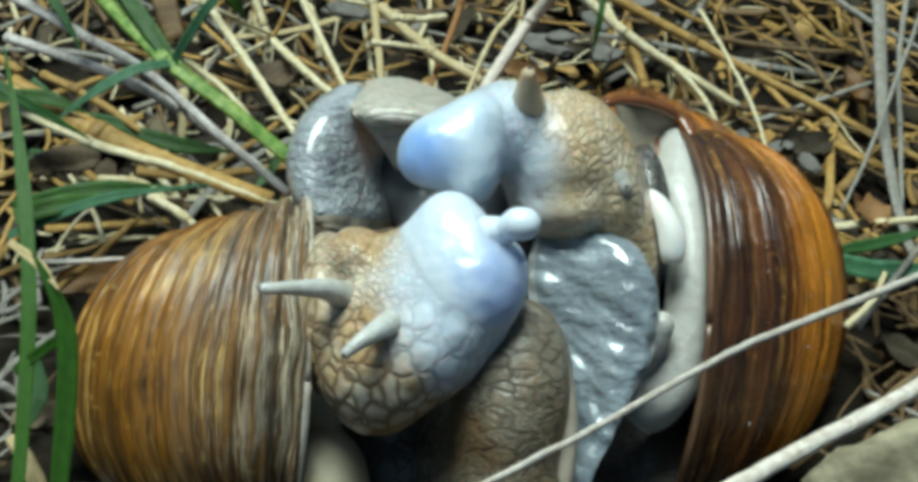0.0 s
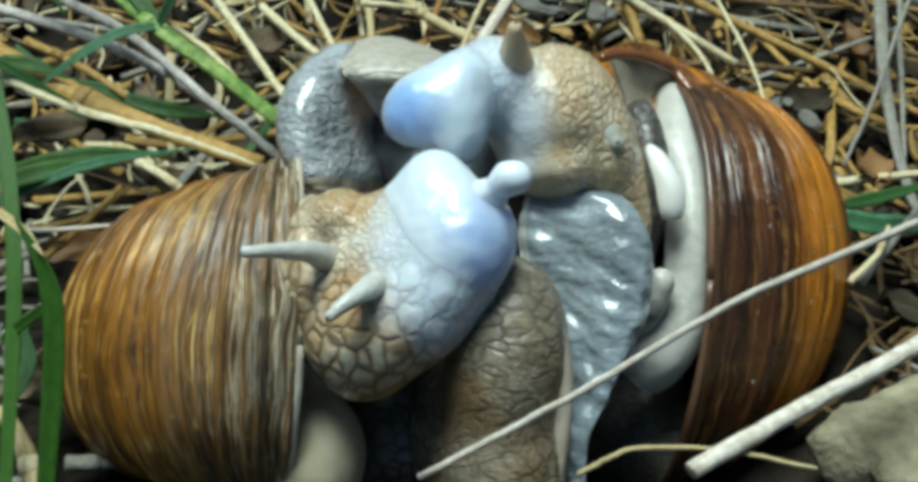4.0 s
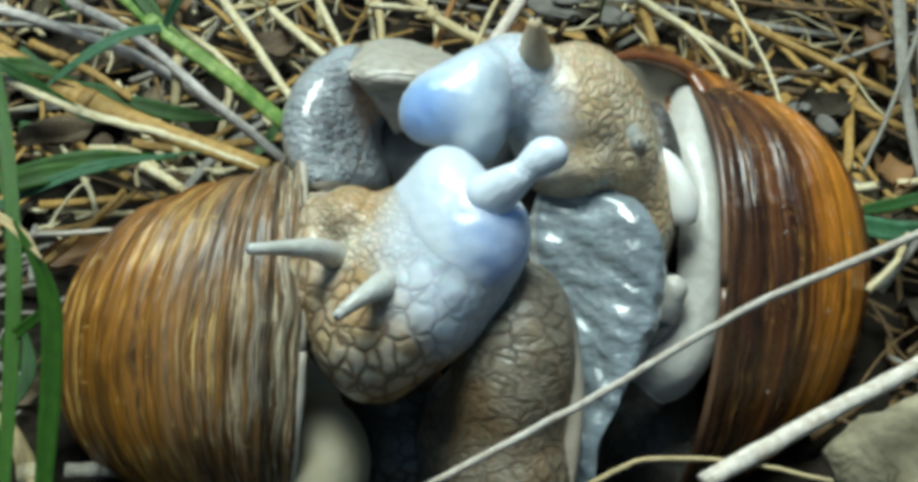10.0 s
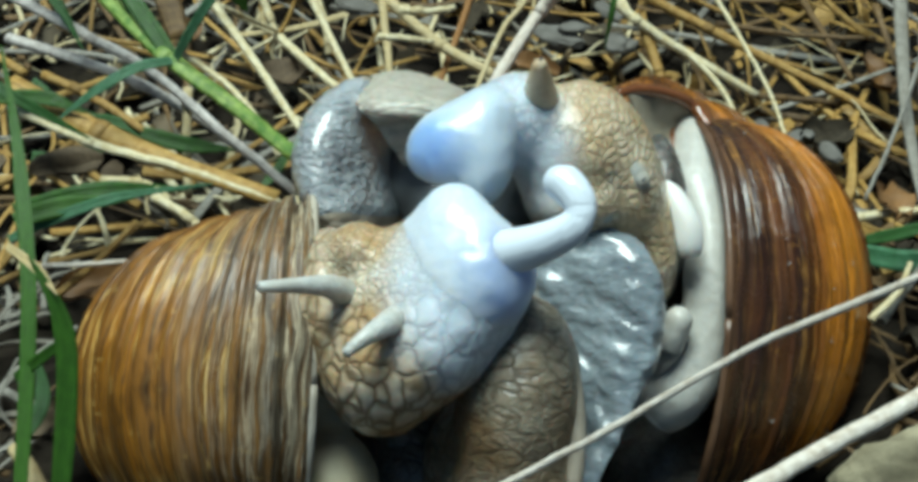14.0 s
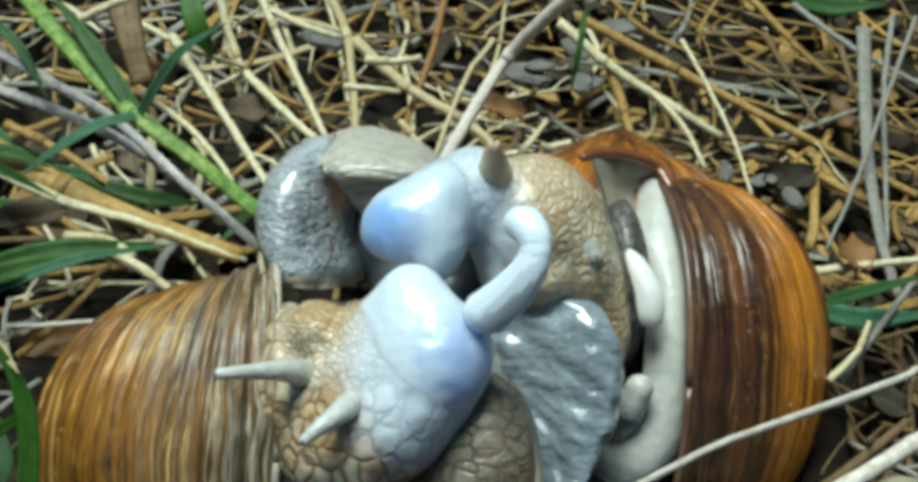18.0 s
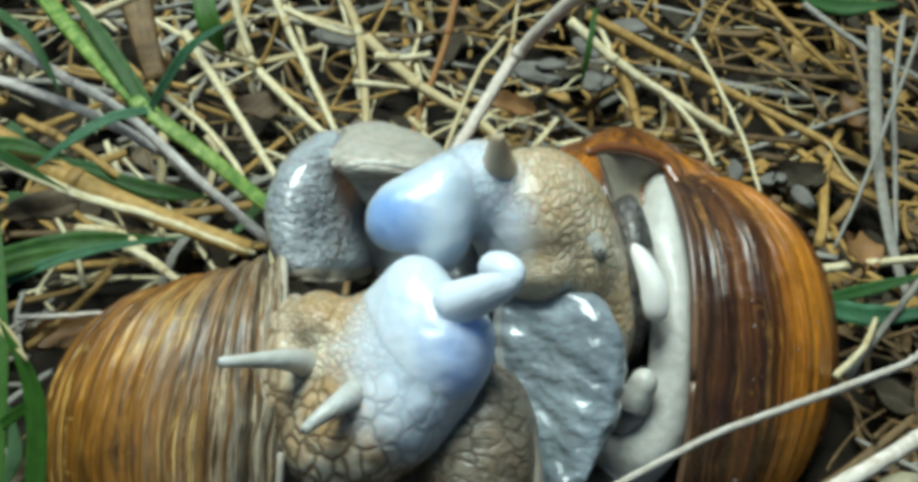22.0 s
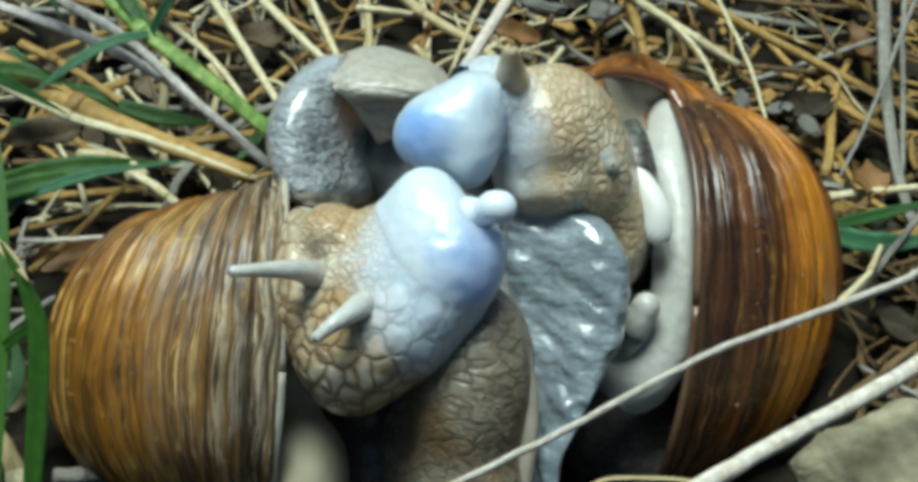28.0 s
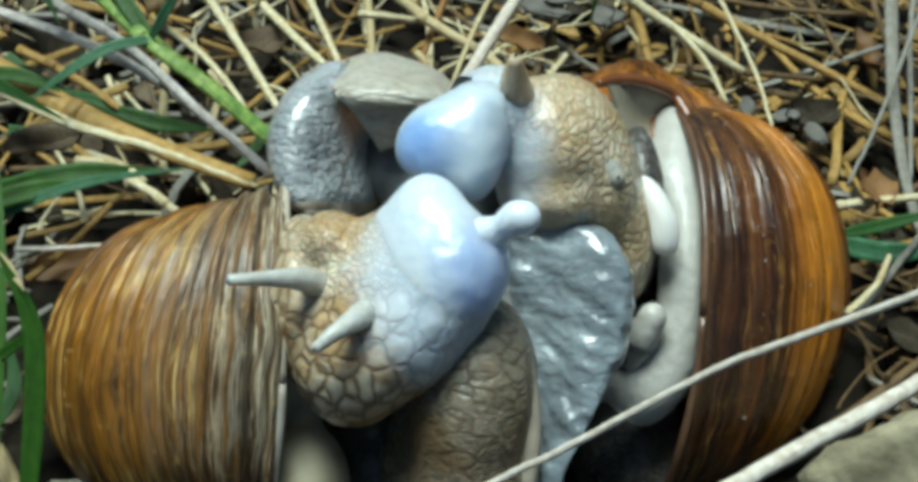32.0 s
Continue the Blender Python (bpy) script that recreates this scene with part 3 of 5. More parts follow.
def snail_shell(root, fr, start, ax, out, half, apex, mat, lip_mat, label, seed, wear):
    rng = np.random.RandomState(seed)
    knots = rng.randn(1100)
    turns, n, m = 4.2 * 2 * math.pi, 760, 48
    verts, uvs, faces = [], [], []
    for i in range(n + 1):
        th = turns * (i / n) ** 1.6
        u = th * 40
        j = int(u)
        ridge = knots[j] * (1 - (u - j)) + knots[j + 1] * (u - j)
        for q in range(m):
            ps = 2 * math.pi * q / m
            v = whorl_point(fr, th, ps, start, ax, out, half, apex, 0.17 * wear * ridge * math.exp(-GROW * th))
            verts.append(tuple(v))
            uvs.append((th / (2 * math.pi), abs(q / m * 2 - 1)))
    for i in range(n):
        for q in range(m):
            r = (q + 1) % m
            faces.append((i * m + q, i * m + r, (i + 1) * m + r, (i + 1) * m + q))
    shell = part("shell", mesh("shell", verts, faces, mat, uvs), root, label)
    # pale inside wall and thickened lip
    verts, faces, k = [], [], 40
    for i in range(k + 1):
        th = 0.01 + 3.0 * i / k
        for q in range(m):
            verts.append(tuple(whorl_point(fr, th, 2 * math.pi * q / m, start, ax, out, half, apex, -0.75)))
    for i in range(k):
        for q in range(m):
            r = (q + 1) % m
            faces.append((i * m + q, (i + 1) * m + q, (i + 1) * m + r, i * m + r))
    part("inner_wall", mesh("inner_wall", verts, faces, INNER), shell, "smooth cream inside of the shell")
    ring = np.array([whorl_point(fr, 0.0, 2 * math.pi * q / 72, start, ax, out, half, apex, -0.3) for q in range(73)])
    v, f, u = tube_geometry(ring, [0.5 + 0.08 * math.sin(q * 0.7) for q in range(73)], 8, 0.8, tuple(fr[1]))
    part("lip", mesh("lip", v, f, lip_mat, u), shell, "thickened pale lip of the shell mouth")
    return shell


UP, FRONT, EAST = (0.0, 0.66, 0.752), (0.0, -0.752, 0.66), (1.0, 0.0, 0.0)


def turned(fr, about, degrees):
    """A frame turned about one of its axes."""
    m = Matrix.Rotation(radians(degrees), 3, Vector(about))
    return [fr[0]] + [np.array(m @ Vector(v)) for v in fr[1:]]


east_snail = thing("land_snail", "large land snail with a glossy chestnut-brown shell, head raised", "snail", "mating snails", at=(0, 0, 0))
fr = shell_frame((19.1, 7.8, 5.6), FRONT, EAST, UP)
fr = turned(fr, EAST, -2.8)
fr = turned(fr, FRONT, -4.2)
SHAPE_E = (radians(10.2), 18.4, 29.6, 23.8, 30.4)
shell_e = snail_shell(east_snail, fr, *SHAPE_E, SHELL_DARK, LIP, "glossy chestnut shell with dark and orange growth streaks", 3, 1.0)

def grit(shell, frame_, shape, places):
    """Small pale specks stuck to a shell, each on the surface point nearest to its place."""
    start, ax, out, half, apex = shape
    for n, p in enumerate(places):
        p = np.array(p)
        best = min(((th * 0.04, ps * 0.06) for th in range(0, 60, 2) for ps in range(-26, 27, 2)), key=lambda q: float(np.linalg.norm(whorl_point(frame_, q[0], q[1], *shape) - p)))
        c = whorl_point(frame_, best[0], best[1], *shape)
        r = 0.06 + 0.018 * (n % 4)
        part("grit", capsule("grit", [tuple(c - np.array((0, 0, r))), tuple(c + np.array((r * 0.6, 0, r)))], [r, r * 0.8], MANTLE, 6, 3), shell, "pale speck of grit")


grit(shell_e, fr, SHAPE_E, [(27.1, 6.8, 35.0), (31.5, -3.8, 29.0), (35.8, -9.6, 19.4), (28.4, -14.6, 13.6), (29.0, 0.5, 32.4), (25.6, 6.7, 33.4), (29.0, 10.0, 34.1), (30.3, -6.6, 25.8), (33.6, -0.2, 30.0), (36.9, -6.0, 21.9), (39.6, -0.5, 22.1), (32.3, -12.7, 17.3), (29.7, -9.8, 22.2), (36.4, 6.6, 28.7)])

west_snail = thing("land_snail", "large land snail with a worn tan shell, tentacles stretched out", "snail", "mating snails")
fw = shell_frame((-21.1, -7.1, 14.4), FRONT, (-1, 0, 0), (0.0, -0.66, -0.752))
fw = turned(fw, FRONT, -3)
fw = turned(fw, EAST, 0.9)
shell_w = snail_shell(west_snail, fw, radians(-10.6), 12.6, 26.7, 16.3, 27.8, SHELL_TAN, LIP_GREY, "worn tan shell with pale and dark growth ridges", 8, 1.7)

# soft bodies
HEAD_W = [
    ((-10.0, -23.3, 30.9), (6.0, 7.3, 7.5), 0),
    ((-5.4, -22.8, 33.0), (8.1, 5.8, 7.5), 45),
    ((-7.9, -19.5, 35.4), (6.3, 4.7, 6.5), 20),
    ((-12.2, -16.3, 37.8), (2.9, 2.9, 4.5), 0),
    ((-8.4, -16.2, 37.4), (2.4, 2.4, 4.5), 0),
    ((-15.3, -17.2, 31.1), (3.2, 8.1, 8.0), 0),
]
ORGAN_W = [
    ((-3.3, -16.2, 40.6), (3.6, 4.1, 5.0), -8),
    ((-0.7, -20.2, 38.6), (5.0, 4.8, 6.0), 20),
    ((-2.2, -18.7, 40.0), (4.1, 4.4, 5.0), 0),
]
HEAD_E = [
    ((9.2, -0.9, 38.2), (6.8, 7.4, 7.5), -10),
    ((13.8, -1.4, 35.3), (4.3, 7.8, 7.0), 15),
    ((3.5, -0.5, 41.9), (4.4, 5.0, 5.5), 20),
    ((9.4, -4.8, 34.5), (5.3, 3.3, 6.0), 0),
    ((16.6, -4.5, 29.7), (3.0, 7.1, 5.0), 8),
]
ORGAN_E = [
    ((-3.0, -5.6, 43.0), (5.1, 3.9, 4.2), 22),
    ((-0.5, -6.5, 42.0), (3.1, 4.8, 4.2), -8),
    ((-0.4, -2.5, 44.0), (3.2, 2.8, 4.5), 20),
]
head, organ = flesh([("head", HEAD_W, SKIN_TAN), ("organ", ORGAN_W, JELLY)], 0.36, 1.5, 4.0, 0.16)
head_w = part("head", head, west_snail, "tan reticulated skin with dark grooves")
organ_w = part("organ", organ, west_snail, "milky blue-white everted organ")
head, organ = flesh([("head", HEAD_E, SKIN_GREY), ("organ", ORGAN_E, JELLY_BLUE)], 0.36, 1.5, 2.0, 0.16)
head_e = part("head", head, east_snail, "grey-brown warty skin")
organ_e = part("organ", organ, east_snail, "translucent blue everted organ")
# Grooved skin is real; the lowest lump is added to black out the mouth.
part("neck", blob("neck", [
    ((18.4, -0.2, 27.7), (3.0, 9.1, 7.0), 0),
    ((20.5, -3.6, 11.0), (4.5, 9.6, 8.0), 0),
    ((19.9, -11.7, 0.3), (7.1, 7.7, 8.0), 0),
], SKIN_DARK_SHADED, 0.6, 1.4, 0.3), east_snail, "dark grooved skin inside the shell mouth, deepened by painted shade")
part("foot", blob("foot", [
    ((-15.5, -27.3, 15.8), (4.7, 6.2, 6.0), 0),
    ((-18.0, -17.5, 13.3), (5.5, 8.5, 8.5), 0),
], MANTLE_TAN, 0.6, 1.6), west_snail, "smooth cream mantle under the shell mouth")

# soles: the raised disc behind, the front foot and the slimy sole
part("sole_disc", sheet("sole_disc", [
    [(-16.3, 19.9, 31.7), (-14.5, 17.0, 34.5), (-12.9, 17.2, 34.7), (-11.7, 21.8, 30.8), (-10.4, 26.3, 25.3)],
    [(-20.3, 13.5, 30.5), (-18.6, 9.3, 33.3), (-15.5, 10.4, 33.0), (-11.8, 15.3, 28.0), (-7.6, 23.6, 19.3)],
    [(-20.9, 8.8, 26.6), (-19.0, 4.1, 30.4), (-16.0, 5.4, 29.6), (-11.9, 10.1, 25.1), (-7.7, 20.8, 16.0)],
    [(-18.5, 3.2, 24.8), (-16.8, -0.4, 27.5), (-14.7, 0.5, 26.3), (-11.6, 5.1, 22.4), (-8.2, 14.0, 15.9)],
], SOLE, 2.6, 44, 44, 0.4, 0.25, RIM), east_snail, "wet slate-grey sole curled into a cup")
part("foot_fold", sheet("foot_fold", [
    [(-14.7, 21.6, 30.6), (-11.4, 22.3, 31.5), (-6.5, 22.0, 31.2), (-1.5, 19.4, 29.9)],
    [(-14.6, 15.8, 33.2), (-11.0, 16.7, 34.2), (-6.3, 16.2, 33.7), (-1.3, 14.0, 32.9)],
    [(-13.8, 9.8, 35.5), (-10.0, 9.4, 35.9), (-6.2, 9.2, 35.7), (-2.0, 9.3, 35.1)],
    [(-12.5, 9.8, 34.0), (-9.4, 9.7, 34.2), (-6.2, 9.5, 34.1), (-2.9, 9.5, 33.8)],
    [(-11.1, 9.3, 31.9), (-8.7, 9.1, 32.3), (-6.1, 9.0, 32.4), (-3.7, 9.3, 32.1)],
    [(-9.1, 8.3, 28.7), (-7.7, 8.3, 29.4), (-5.9, 8.5, 29.7), (-4.2, 9.2, 29.7)],
], FOLD, 1.8, 42, 26, 0.35, 0.22), east_snail, "pale folded-over edge of the foot")
part("fold_lip", capsule("fold_lip", [(-13.9, 10.6, 35.6), (-12.0, 9.3, 36.0), (-9.3, 9.0, 36.1), (-5.5, 8.7, 35.9), (-2.2, 9.0, 35.3)], [0.35, 0.5, 0.6, 0.55, 0.45], FOLD, 12, 18), east_snail, "pale lip of the folded foot")
FOOT_W = [
    ((3.9, -24.6, 26.0), (5.9, 10.0, 7.0), -8),
    ((3.5, -29.7, 16.8), (6.4, 10.2, 8.0), 0),
    ((0.8, -24.3, 15.5), (6.2, 7.9, 7.0), 0),
]
front_foot = part("front_foot", blob("front_foot", FOOT_W, SKIN_FOOT, 0.45, 1.6, 0.12), west_snail, "brown reticulated side of the hanging foot")
# Lumps added to close gaps and block light from above; shade in colour.
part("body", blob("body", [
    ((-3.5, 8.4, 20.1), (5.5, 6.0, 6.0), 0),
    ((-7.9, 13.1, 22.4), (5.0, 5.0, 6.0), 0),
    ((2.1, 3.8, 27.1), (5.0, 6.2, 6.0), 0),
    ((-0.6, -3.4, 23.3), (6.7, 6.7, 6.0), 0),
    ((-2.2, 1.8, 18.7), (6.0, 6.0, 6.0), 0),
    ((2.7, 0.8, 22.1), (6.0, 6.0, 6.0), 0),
], SOLE_SHADED, 0.8), east_snail, "body fill behind the heads, shade put into its grey")
# Added behind the head: stops light reaching the gap, with shade in its colour.
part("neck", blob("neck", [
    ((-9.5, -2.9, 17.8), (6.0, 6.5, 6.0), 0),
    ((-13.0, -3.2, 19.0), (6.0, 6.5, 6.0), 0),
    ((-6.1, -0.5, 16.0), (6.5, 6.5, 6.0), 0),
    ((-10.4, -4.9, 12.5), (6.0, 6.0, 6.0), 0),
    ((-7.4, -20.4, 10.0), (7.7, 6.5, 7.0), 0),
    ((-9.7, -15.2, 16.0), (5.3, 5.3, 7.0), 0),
], SKIN_DARK_SHADED, 0.8), west_snail, "neck fill behind the head, shade put into its dark skin")
foot_edge = part("foot_edge", capsule("foot_edge", [(4.5, -20.0, 34.7), (6.0, -20.9, 33.8), (7.4, -22.1, 32.4), (8.4, -23.5, 30.4), (9.0, -25.3, 28.1), (9.3, -27.3, 25.6), (9.1, -29.6, 22.6), (8.5, -32.3, 19.2), (7.8, -34.8, 16.3)], [0.4, 0.75, 0.9, 0.95, 0.95, 0.95, 0.95, 0.95, 0.95], RIM, 14, 40), west_snail, "pale rim of the hanging foot")
sole_e = part("sole", sheet("sole", [
    [(5.6, -6.9, 33.0), (8.8, -6.7, 34.0), (12.4, -7.9, 34.2), (14.9, -8.7, 33.2)],
    [(4.7, -9.4, 30.1), (9.2, -10.3, 31.4), (14.1, -12.2, 33.0), (17.2, -12.5, 31.9)],
    [(5.1, -12.5, 27.4), (9.7, -13.9, 28.0), (14.1, -15.9, 29.6), (17.7, -15.8, 28.9)],
    [(6.6, -16.7, 24.1), (10.2, -18.3, 24.5), (13.4, -19.9, 25.7), (16.4, -19.6, 25.4)],
    [(8.2, -21.9, 20.5), (10.0, -22.9, 20.8), (11.6, -24.0, 21.9), (13.4, -23.3, 21.9)],
    [(8.1, -26.3, 17.0), (9.1, -27.0, 17.7), (10.1, -27.5, 18.6), (11.1, -27.4, 18.7)],
    [(7.7, -30.3, 13.9), (8.4, -30.9, 14.7), (9.5, -31.5, 15.5), (10.4, -31.4, 15.7)],
], SOLE_B, 2.4, 90, 44, 0.35, 0.8, RIM_PALE), east_snail, "wet blue-grey sole with long creases")

# mantle collar of the east snail
part("mantle_collar", sheet("mantle_collar", [
    [(22.0, 15.7, 30.0), (22.6, 14.2, 31.3), (23.6, 13.5, 31.4), (24.8, 15.1, 29.3)],
    [(21.5, 9.9, 30.2), (22.6, 8.5, 31.7), (24.0, 7.7, 31.6), (25.7, 8.8, 29.0)],
    [(19.7, 4.0, 29.6), (21.9, 2.4, 30.8), (23.9, 1.3, 30.4), (25.9, 2.5, 27.9)],
    [(21.1, -1.0, 27.6), (22.5, -2.6, 28.8), (24.1, -3.8, 28.4), (26.0, -2.5, 25.9)],
    [(21.0, -5.4, 24.9), (22.1, -6.9, 26.2), (23.6, -7.8, 26.1), (25.7, -6.2, 23.9)],
    [(20.7, -8.6, 22.0), (21.7, -10.3, 23.1), (23.4, -11.0, 23.2), (25.3, -9.5, 20.9)],
    [(18.9, -11.9, 18.8), (20.4, -13.5, 20.0), (22.4, -14.5, 19.7), (24.5, -13.2, 17.3)],
    [(15.7, -14.1, 16.5), (17.6, -15.8, 17.6), (19.9, -17.0, 17.1), (22.1, -15.9, 14.4)],
    [(14.2, -14.9, 14.1), (15.6, -16.4, 15.3), (17.4, -17.9, 14.6), (19.0, -16.6, 12.1)],
], MANTLE, 2.2, 60, 24, 0.12, 0.05), east_snail, "thick cream mantle collar in the shell mouth")
part("mantle_hollow", sheet("mantle_hollow", [
    [(15.2, 9.1, 37.6), (18.4, 11.6, 35.9), (21.7, 12.8, 34.3), (24.6, 13.4, 31.9)],
    [(16.3, 7.0, 35.2), (19.1, 10.9, 32.1), (22.5, 12.4, 30.8), (25.4, 11.4, 30.4)],
    [(17.0, 4.1, 33.4), (19.2, 7.2, 30.9), (22.0, 8.6, 29.5), (24.7, 7.5, 29.7)],
    [(17.8, 1.4, 31.8), (18.7, 2.1, 31.1), (20.2, 2.7, 30.3), (22.2, 3.8, 29.3)],
], HOLLOW, 0.9, 30, 26, 0.1, 0.1), east_snail, "mottled grey-tan hollow of the shell mouth")
part("mouth_rim", capsule("mouth_rim", [(14.5, 9.1, 37.7), (16.6, 10.6, 37.1), (19.0, 11.7, 36.1), (21.5, 12.5, 34.7), (23.4, 12.6, 33.3), (24.6, 10.1, 32.7)], [0.5, 0.65, 0.7, 0.7, 0.65, 0.5], RIM_BROWN, 12, 30), east_snail, "glossy red-brown rim over the shell mouth")
part("mantle_flap", sheet("mantle_flap", [
    [(18.3, -2.2, 34.6), (18.4, -2.6, 34.9), (18.7, -2.3, 34.5)],
    [(18.5, -4.5, 33.5), (19.3, -4.9, 34.1), (20.7, -4.7, 33.3)],
    [(18.9, -6.4, 32.0), (20.2, -6.9, 32.8), (21.7, -6.6, 31.8)],
    [(19.2, -7.7, 30.6), (20.4, -8.3, 30.9), (21.7, -7.8, 30.5)],
    [(19.8, -8.1, 29.4), (20.5, -8.5, 29.4), (21.3, -8.0, 29.5)],
], MANTLE_WHITE, 1.2, 28, 16), east_snail, "bright white flap of the mantle")
part("mantle_lobe", capsule("mantle_lobe", [(17.5, -14.0, 19.6), (18.2, -13.7, 22.3), (19.3, -12.8, 24.8)], [1.2, 1.7, 1.5], MANTLE, 16, 18), east_snail, "small folded mantle lobe")


def tentacle(parent, points, radii, mat, eye, label):
    t = part("tentacle", capsule("tentacle", points, radii, mat, 12, 18), parent, label)
    part("eye", capsule("eye", [eye, tuple(c + 0.12 for c in eye)], [0.16, 0.16], EYE, 8, 4), t, "dark eye spot")
    return t


tent_a = tentacle(west_snail, [(-13.2, -22.2, 38.3), (-14.6, -23.7, 40.4), (-17.1, -25.1, 41.8), (-19.7, -25.9, 42.4)], [1.35, 1.0, 0.68, 0.5], TENTACLE, (-20.0, -26.1, 42.6), "grey upper tentacle stretched out")
tent_b = tentacle(west_snail, [(-8.3, -25.3, 37.9), (-9.5, -27.9, 39.4), (-11.0, -29.7, 39.7), (-12.2, -30.7, 39.3)], [1.35, 1.0, 0.72, 0.52], TENTACLE, (-12.4, -31.1, 39.4), "grey upper tentacle stretched out")
tent_c = tentacle(east_snail, [(5.5, -0.7, 41.7), (5.3, -1.4, 44.6), (5.1, -2.6, 47.8), (5.0, -3.1, 50.2)], [2.5, 2.1, 1.4, 0.75], TENTACLE_BROWN, (5.0, -3.2, 50.9), "short brown tentacle")
tent_d = tentacle(east_snail, [(11.9, -2.2, 40.6), (13.2, -4.3, 40.1), (14.6, -5.9, 39.3), (15.1, -6.6, 39.1)], [1.5, 1.6, 1.3, 0.95], TENTACLE_BLUE, (15.1, -7.7, 39.9), "half drawn-in blue-grey tentacle")

wart = part("wart", blob("wart", [((10.0, -7.3, 38.5), (1.5, 1.7, 1.3), 0), ((9.6, -8.1, 37.3), (1.3, 1.3, 1.2), 0), ((10.5, -6.4, 39.2), (1.1, 1.3, 1.1), 0), ((11.4, -8.4, 36.5), (1.1, 1.1, 1.0), 0), ((9.1, -6.3, 39.7), (0.9, 0.9, 0.9), 0)], TENTACLE_BLUE, 0.25, 0.6), east_snail, "pale swollen warts on the head")

# the outstretched tip of the organ, as a chain of soft beads
BEADS = 46
beads = []
for i in range(BEADS):
    t = i / (BEADS - 1)
    size = 2.0 - 0.9 * min(1.0, t * 1.8) + 0.42 * max(0.0, (t - 0.72) / 0.28) ** 0.7
    beads.append(part("organ_tip_segment", capsule("organ_tip_segment", [(-0.3, 0, 0), (0.3, 0, 0)], [size, size], JELLY_TIP, 18, 4), west_snail))

# ---- dry grass, blades, stones ----
LEAN = (0.0, -0.3, 1.0)


def stalk(points, width, mat, label, name="dry_stalk", category="dry grass", group="dry stalks", flat=0.9, taper=0.7, node=None, seed=1):
    """A stalk or blade through millimetre points, as wide as given; node: where along it a swollen joint sits (below 0: none)."""
    rng = np.random.RandomState(seed + int(abs(points[0][0] * 37 + points[0][1] * 11)))
    line = spline(points, 7 * (len(points) - 1))
    k = len(line)
    line = line + rng.randn(k, 3) * 0.035
    rad = [width / 2 * (1 - (1 - taper) * i / (k - 1)) * (1 + 0.02 * rng.randn()) for i in range(k)]
    v, f, u = tube_geometry(line, rad, 8, flat, LEAN, 0.012, seed)
    ob = thing(name, label, category, group, data=mesh(name, v, f, mat, u))
    if node is None and width > 0.85:
        node = rng.uniform(0.25, 0.8)
    if node is not None and node >= 0:
        i = int(node * (k - 2))
        a, b = line[i], line[i + 1]
        d = (b - a) / np.linalg.norm(b - a)
        pts = [a - d * 0.9, a - d * 0.3, a + d * 0.3, a + d * 0.9]
        r = rad[i]
        v, f, u = tube_geometry(pts, [r * 1.02, r * 1.13, r * 1.12, r * 1.02], 8, flat, LEAN)
        part("joint", mesh("joint", v, f, mat, u), ob, "swollen joint")
    return ob


def blade(points, width, mat, label, group="green blades", tip=0.12, fold=0.3, seed=2):
    """A grass leaf: a thin folded strip that narrows to its tip."""
    line = spline(points, 9 * (len(points) - 1))
    k = len(line)
    tan = np.gradient(line, axis=0)
    tan /= np.linalg.norm(tan, axis=1)[:, None]
    verts, uvs, faces = [], [], []
    length = 0
    for i in range(k):
        if i:
            length += np.linalg.norm(line[i] - line[i - 1])
        s = np.cross(tan[i], (0.0, -0.6, 0.8))
        s /= np.linalg.norm(s)
        n = np.cross(s, tan[i])
        t = i / (k - 1)
        w = width / 2 * min(1.0, 0.75 + t, tip + (1 - t) * 2.2)
        for side in (0.06, -0.06):
            for q in (-1, -0.5, 0, 0.5, 1):
                verts.append(tuple(line[i] + s * w * q + n * (abs(q) * fold * w + side * (1 - 0.6 * abs(q)))))
                uvs.append(((q + 1) * 0.5, length * 0.1 + seed))
    for i in range(k - 1):
        o, p = i * 10, (i + 1) * 10
        for q in range(4):
            faces.append((o + q, o + q + 1, p + q + 1, p + q))
            faces.append((o + 5 + q + 1, o + 5 + q, p + 5 + q, p + 5 + q + 1))
        faces.append((o, p, p + 5, o + 5))
        faces.append((o + 4, o + 9, p + 9, p + 4))
    return thing("green_grass", label, "grass", group, data=mesh("green_grass", verts, faces, mat, uvs))


PALE, GOLD, OLD, BRN = "pale dry straw lying on the litter", "golden dry straw lying on the litter", "grey weathered stalk lying on the litter", "brown dry stem lying on the litter"

# green grass west of the snails
stalk([(-54.0, 41.3, 40.4), (-44.1, 29.0, 37.4), (-36.0, 20.5, 34.9), (-28.8, 15.7, 32.0), (-21.3, 10.8, 28.1)], 2.3, GREEN_BRIGHT, "bright green flat grass stem with a joint, leaning over straw", "tall_grass", "grass", "green blades", 0.4, 0.8, 0.5)
blade([(-35.5, 20.3, 35.4), (-33.0, 19.9, 39.5), (-29.5, 20.0, 44.2), (-24.3, 20.3, 47.6)], 1.3, GREEN_BLUE, "dark blue-green grass blade curving upwards")
blade([(-36.0, 20.1, 35.2), (-39.6, 17.9, 35.7), (-44.0, 15.4, 34.3), (-49.0, 13.0, 31.5)], 1.3, GREEN_BLUE, "blue-green grass blade curving down")
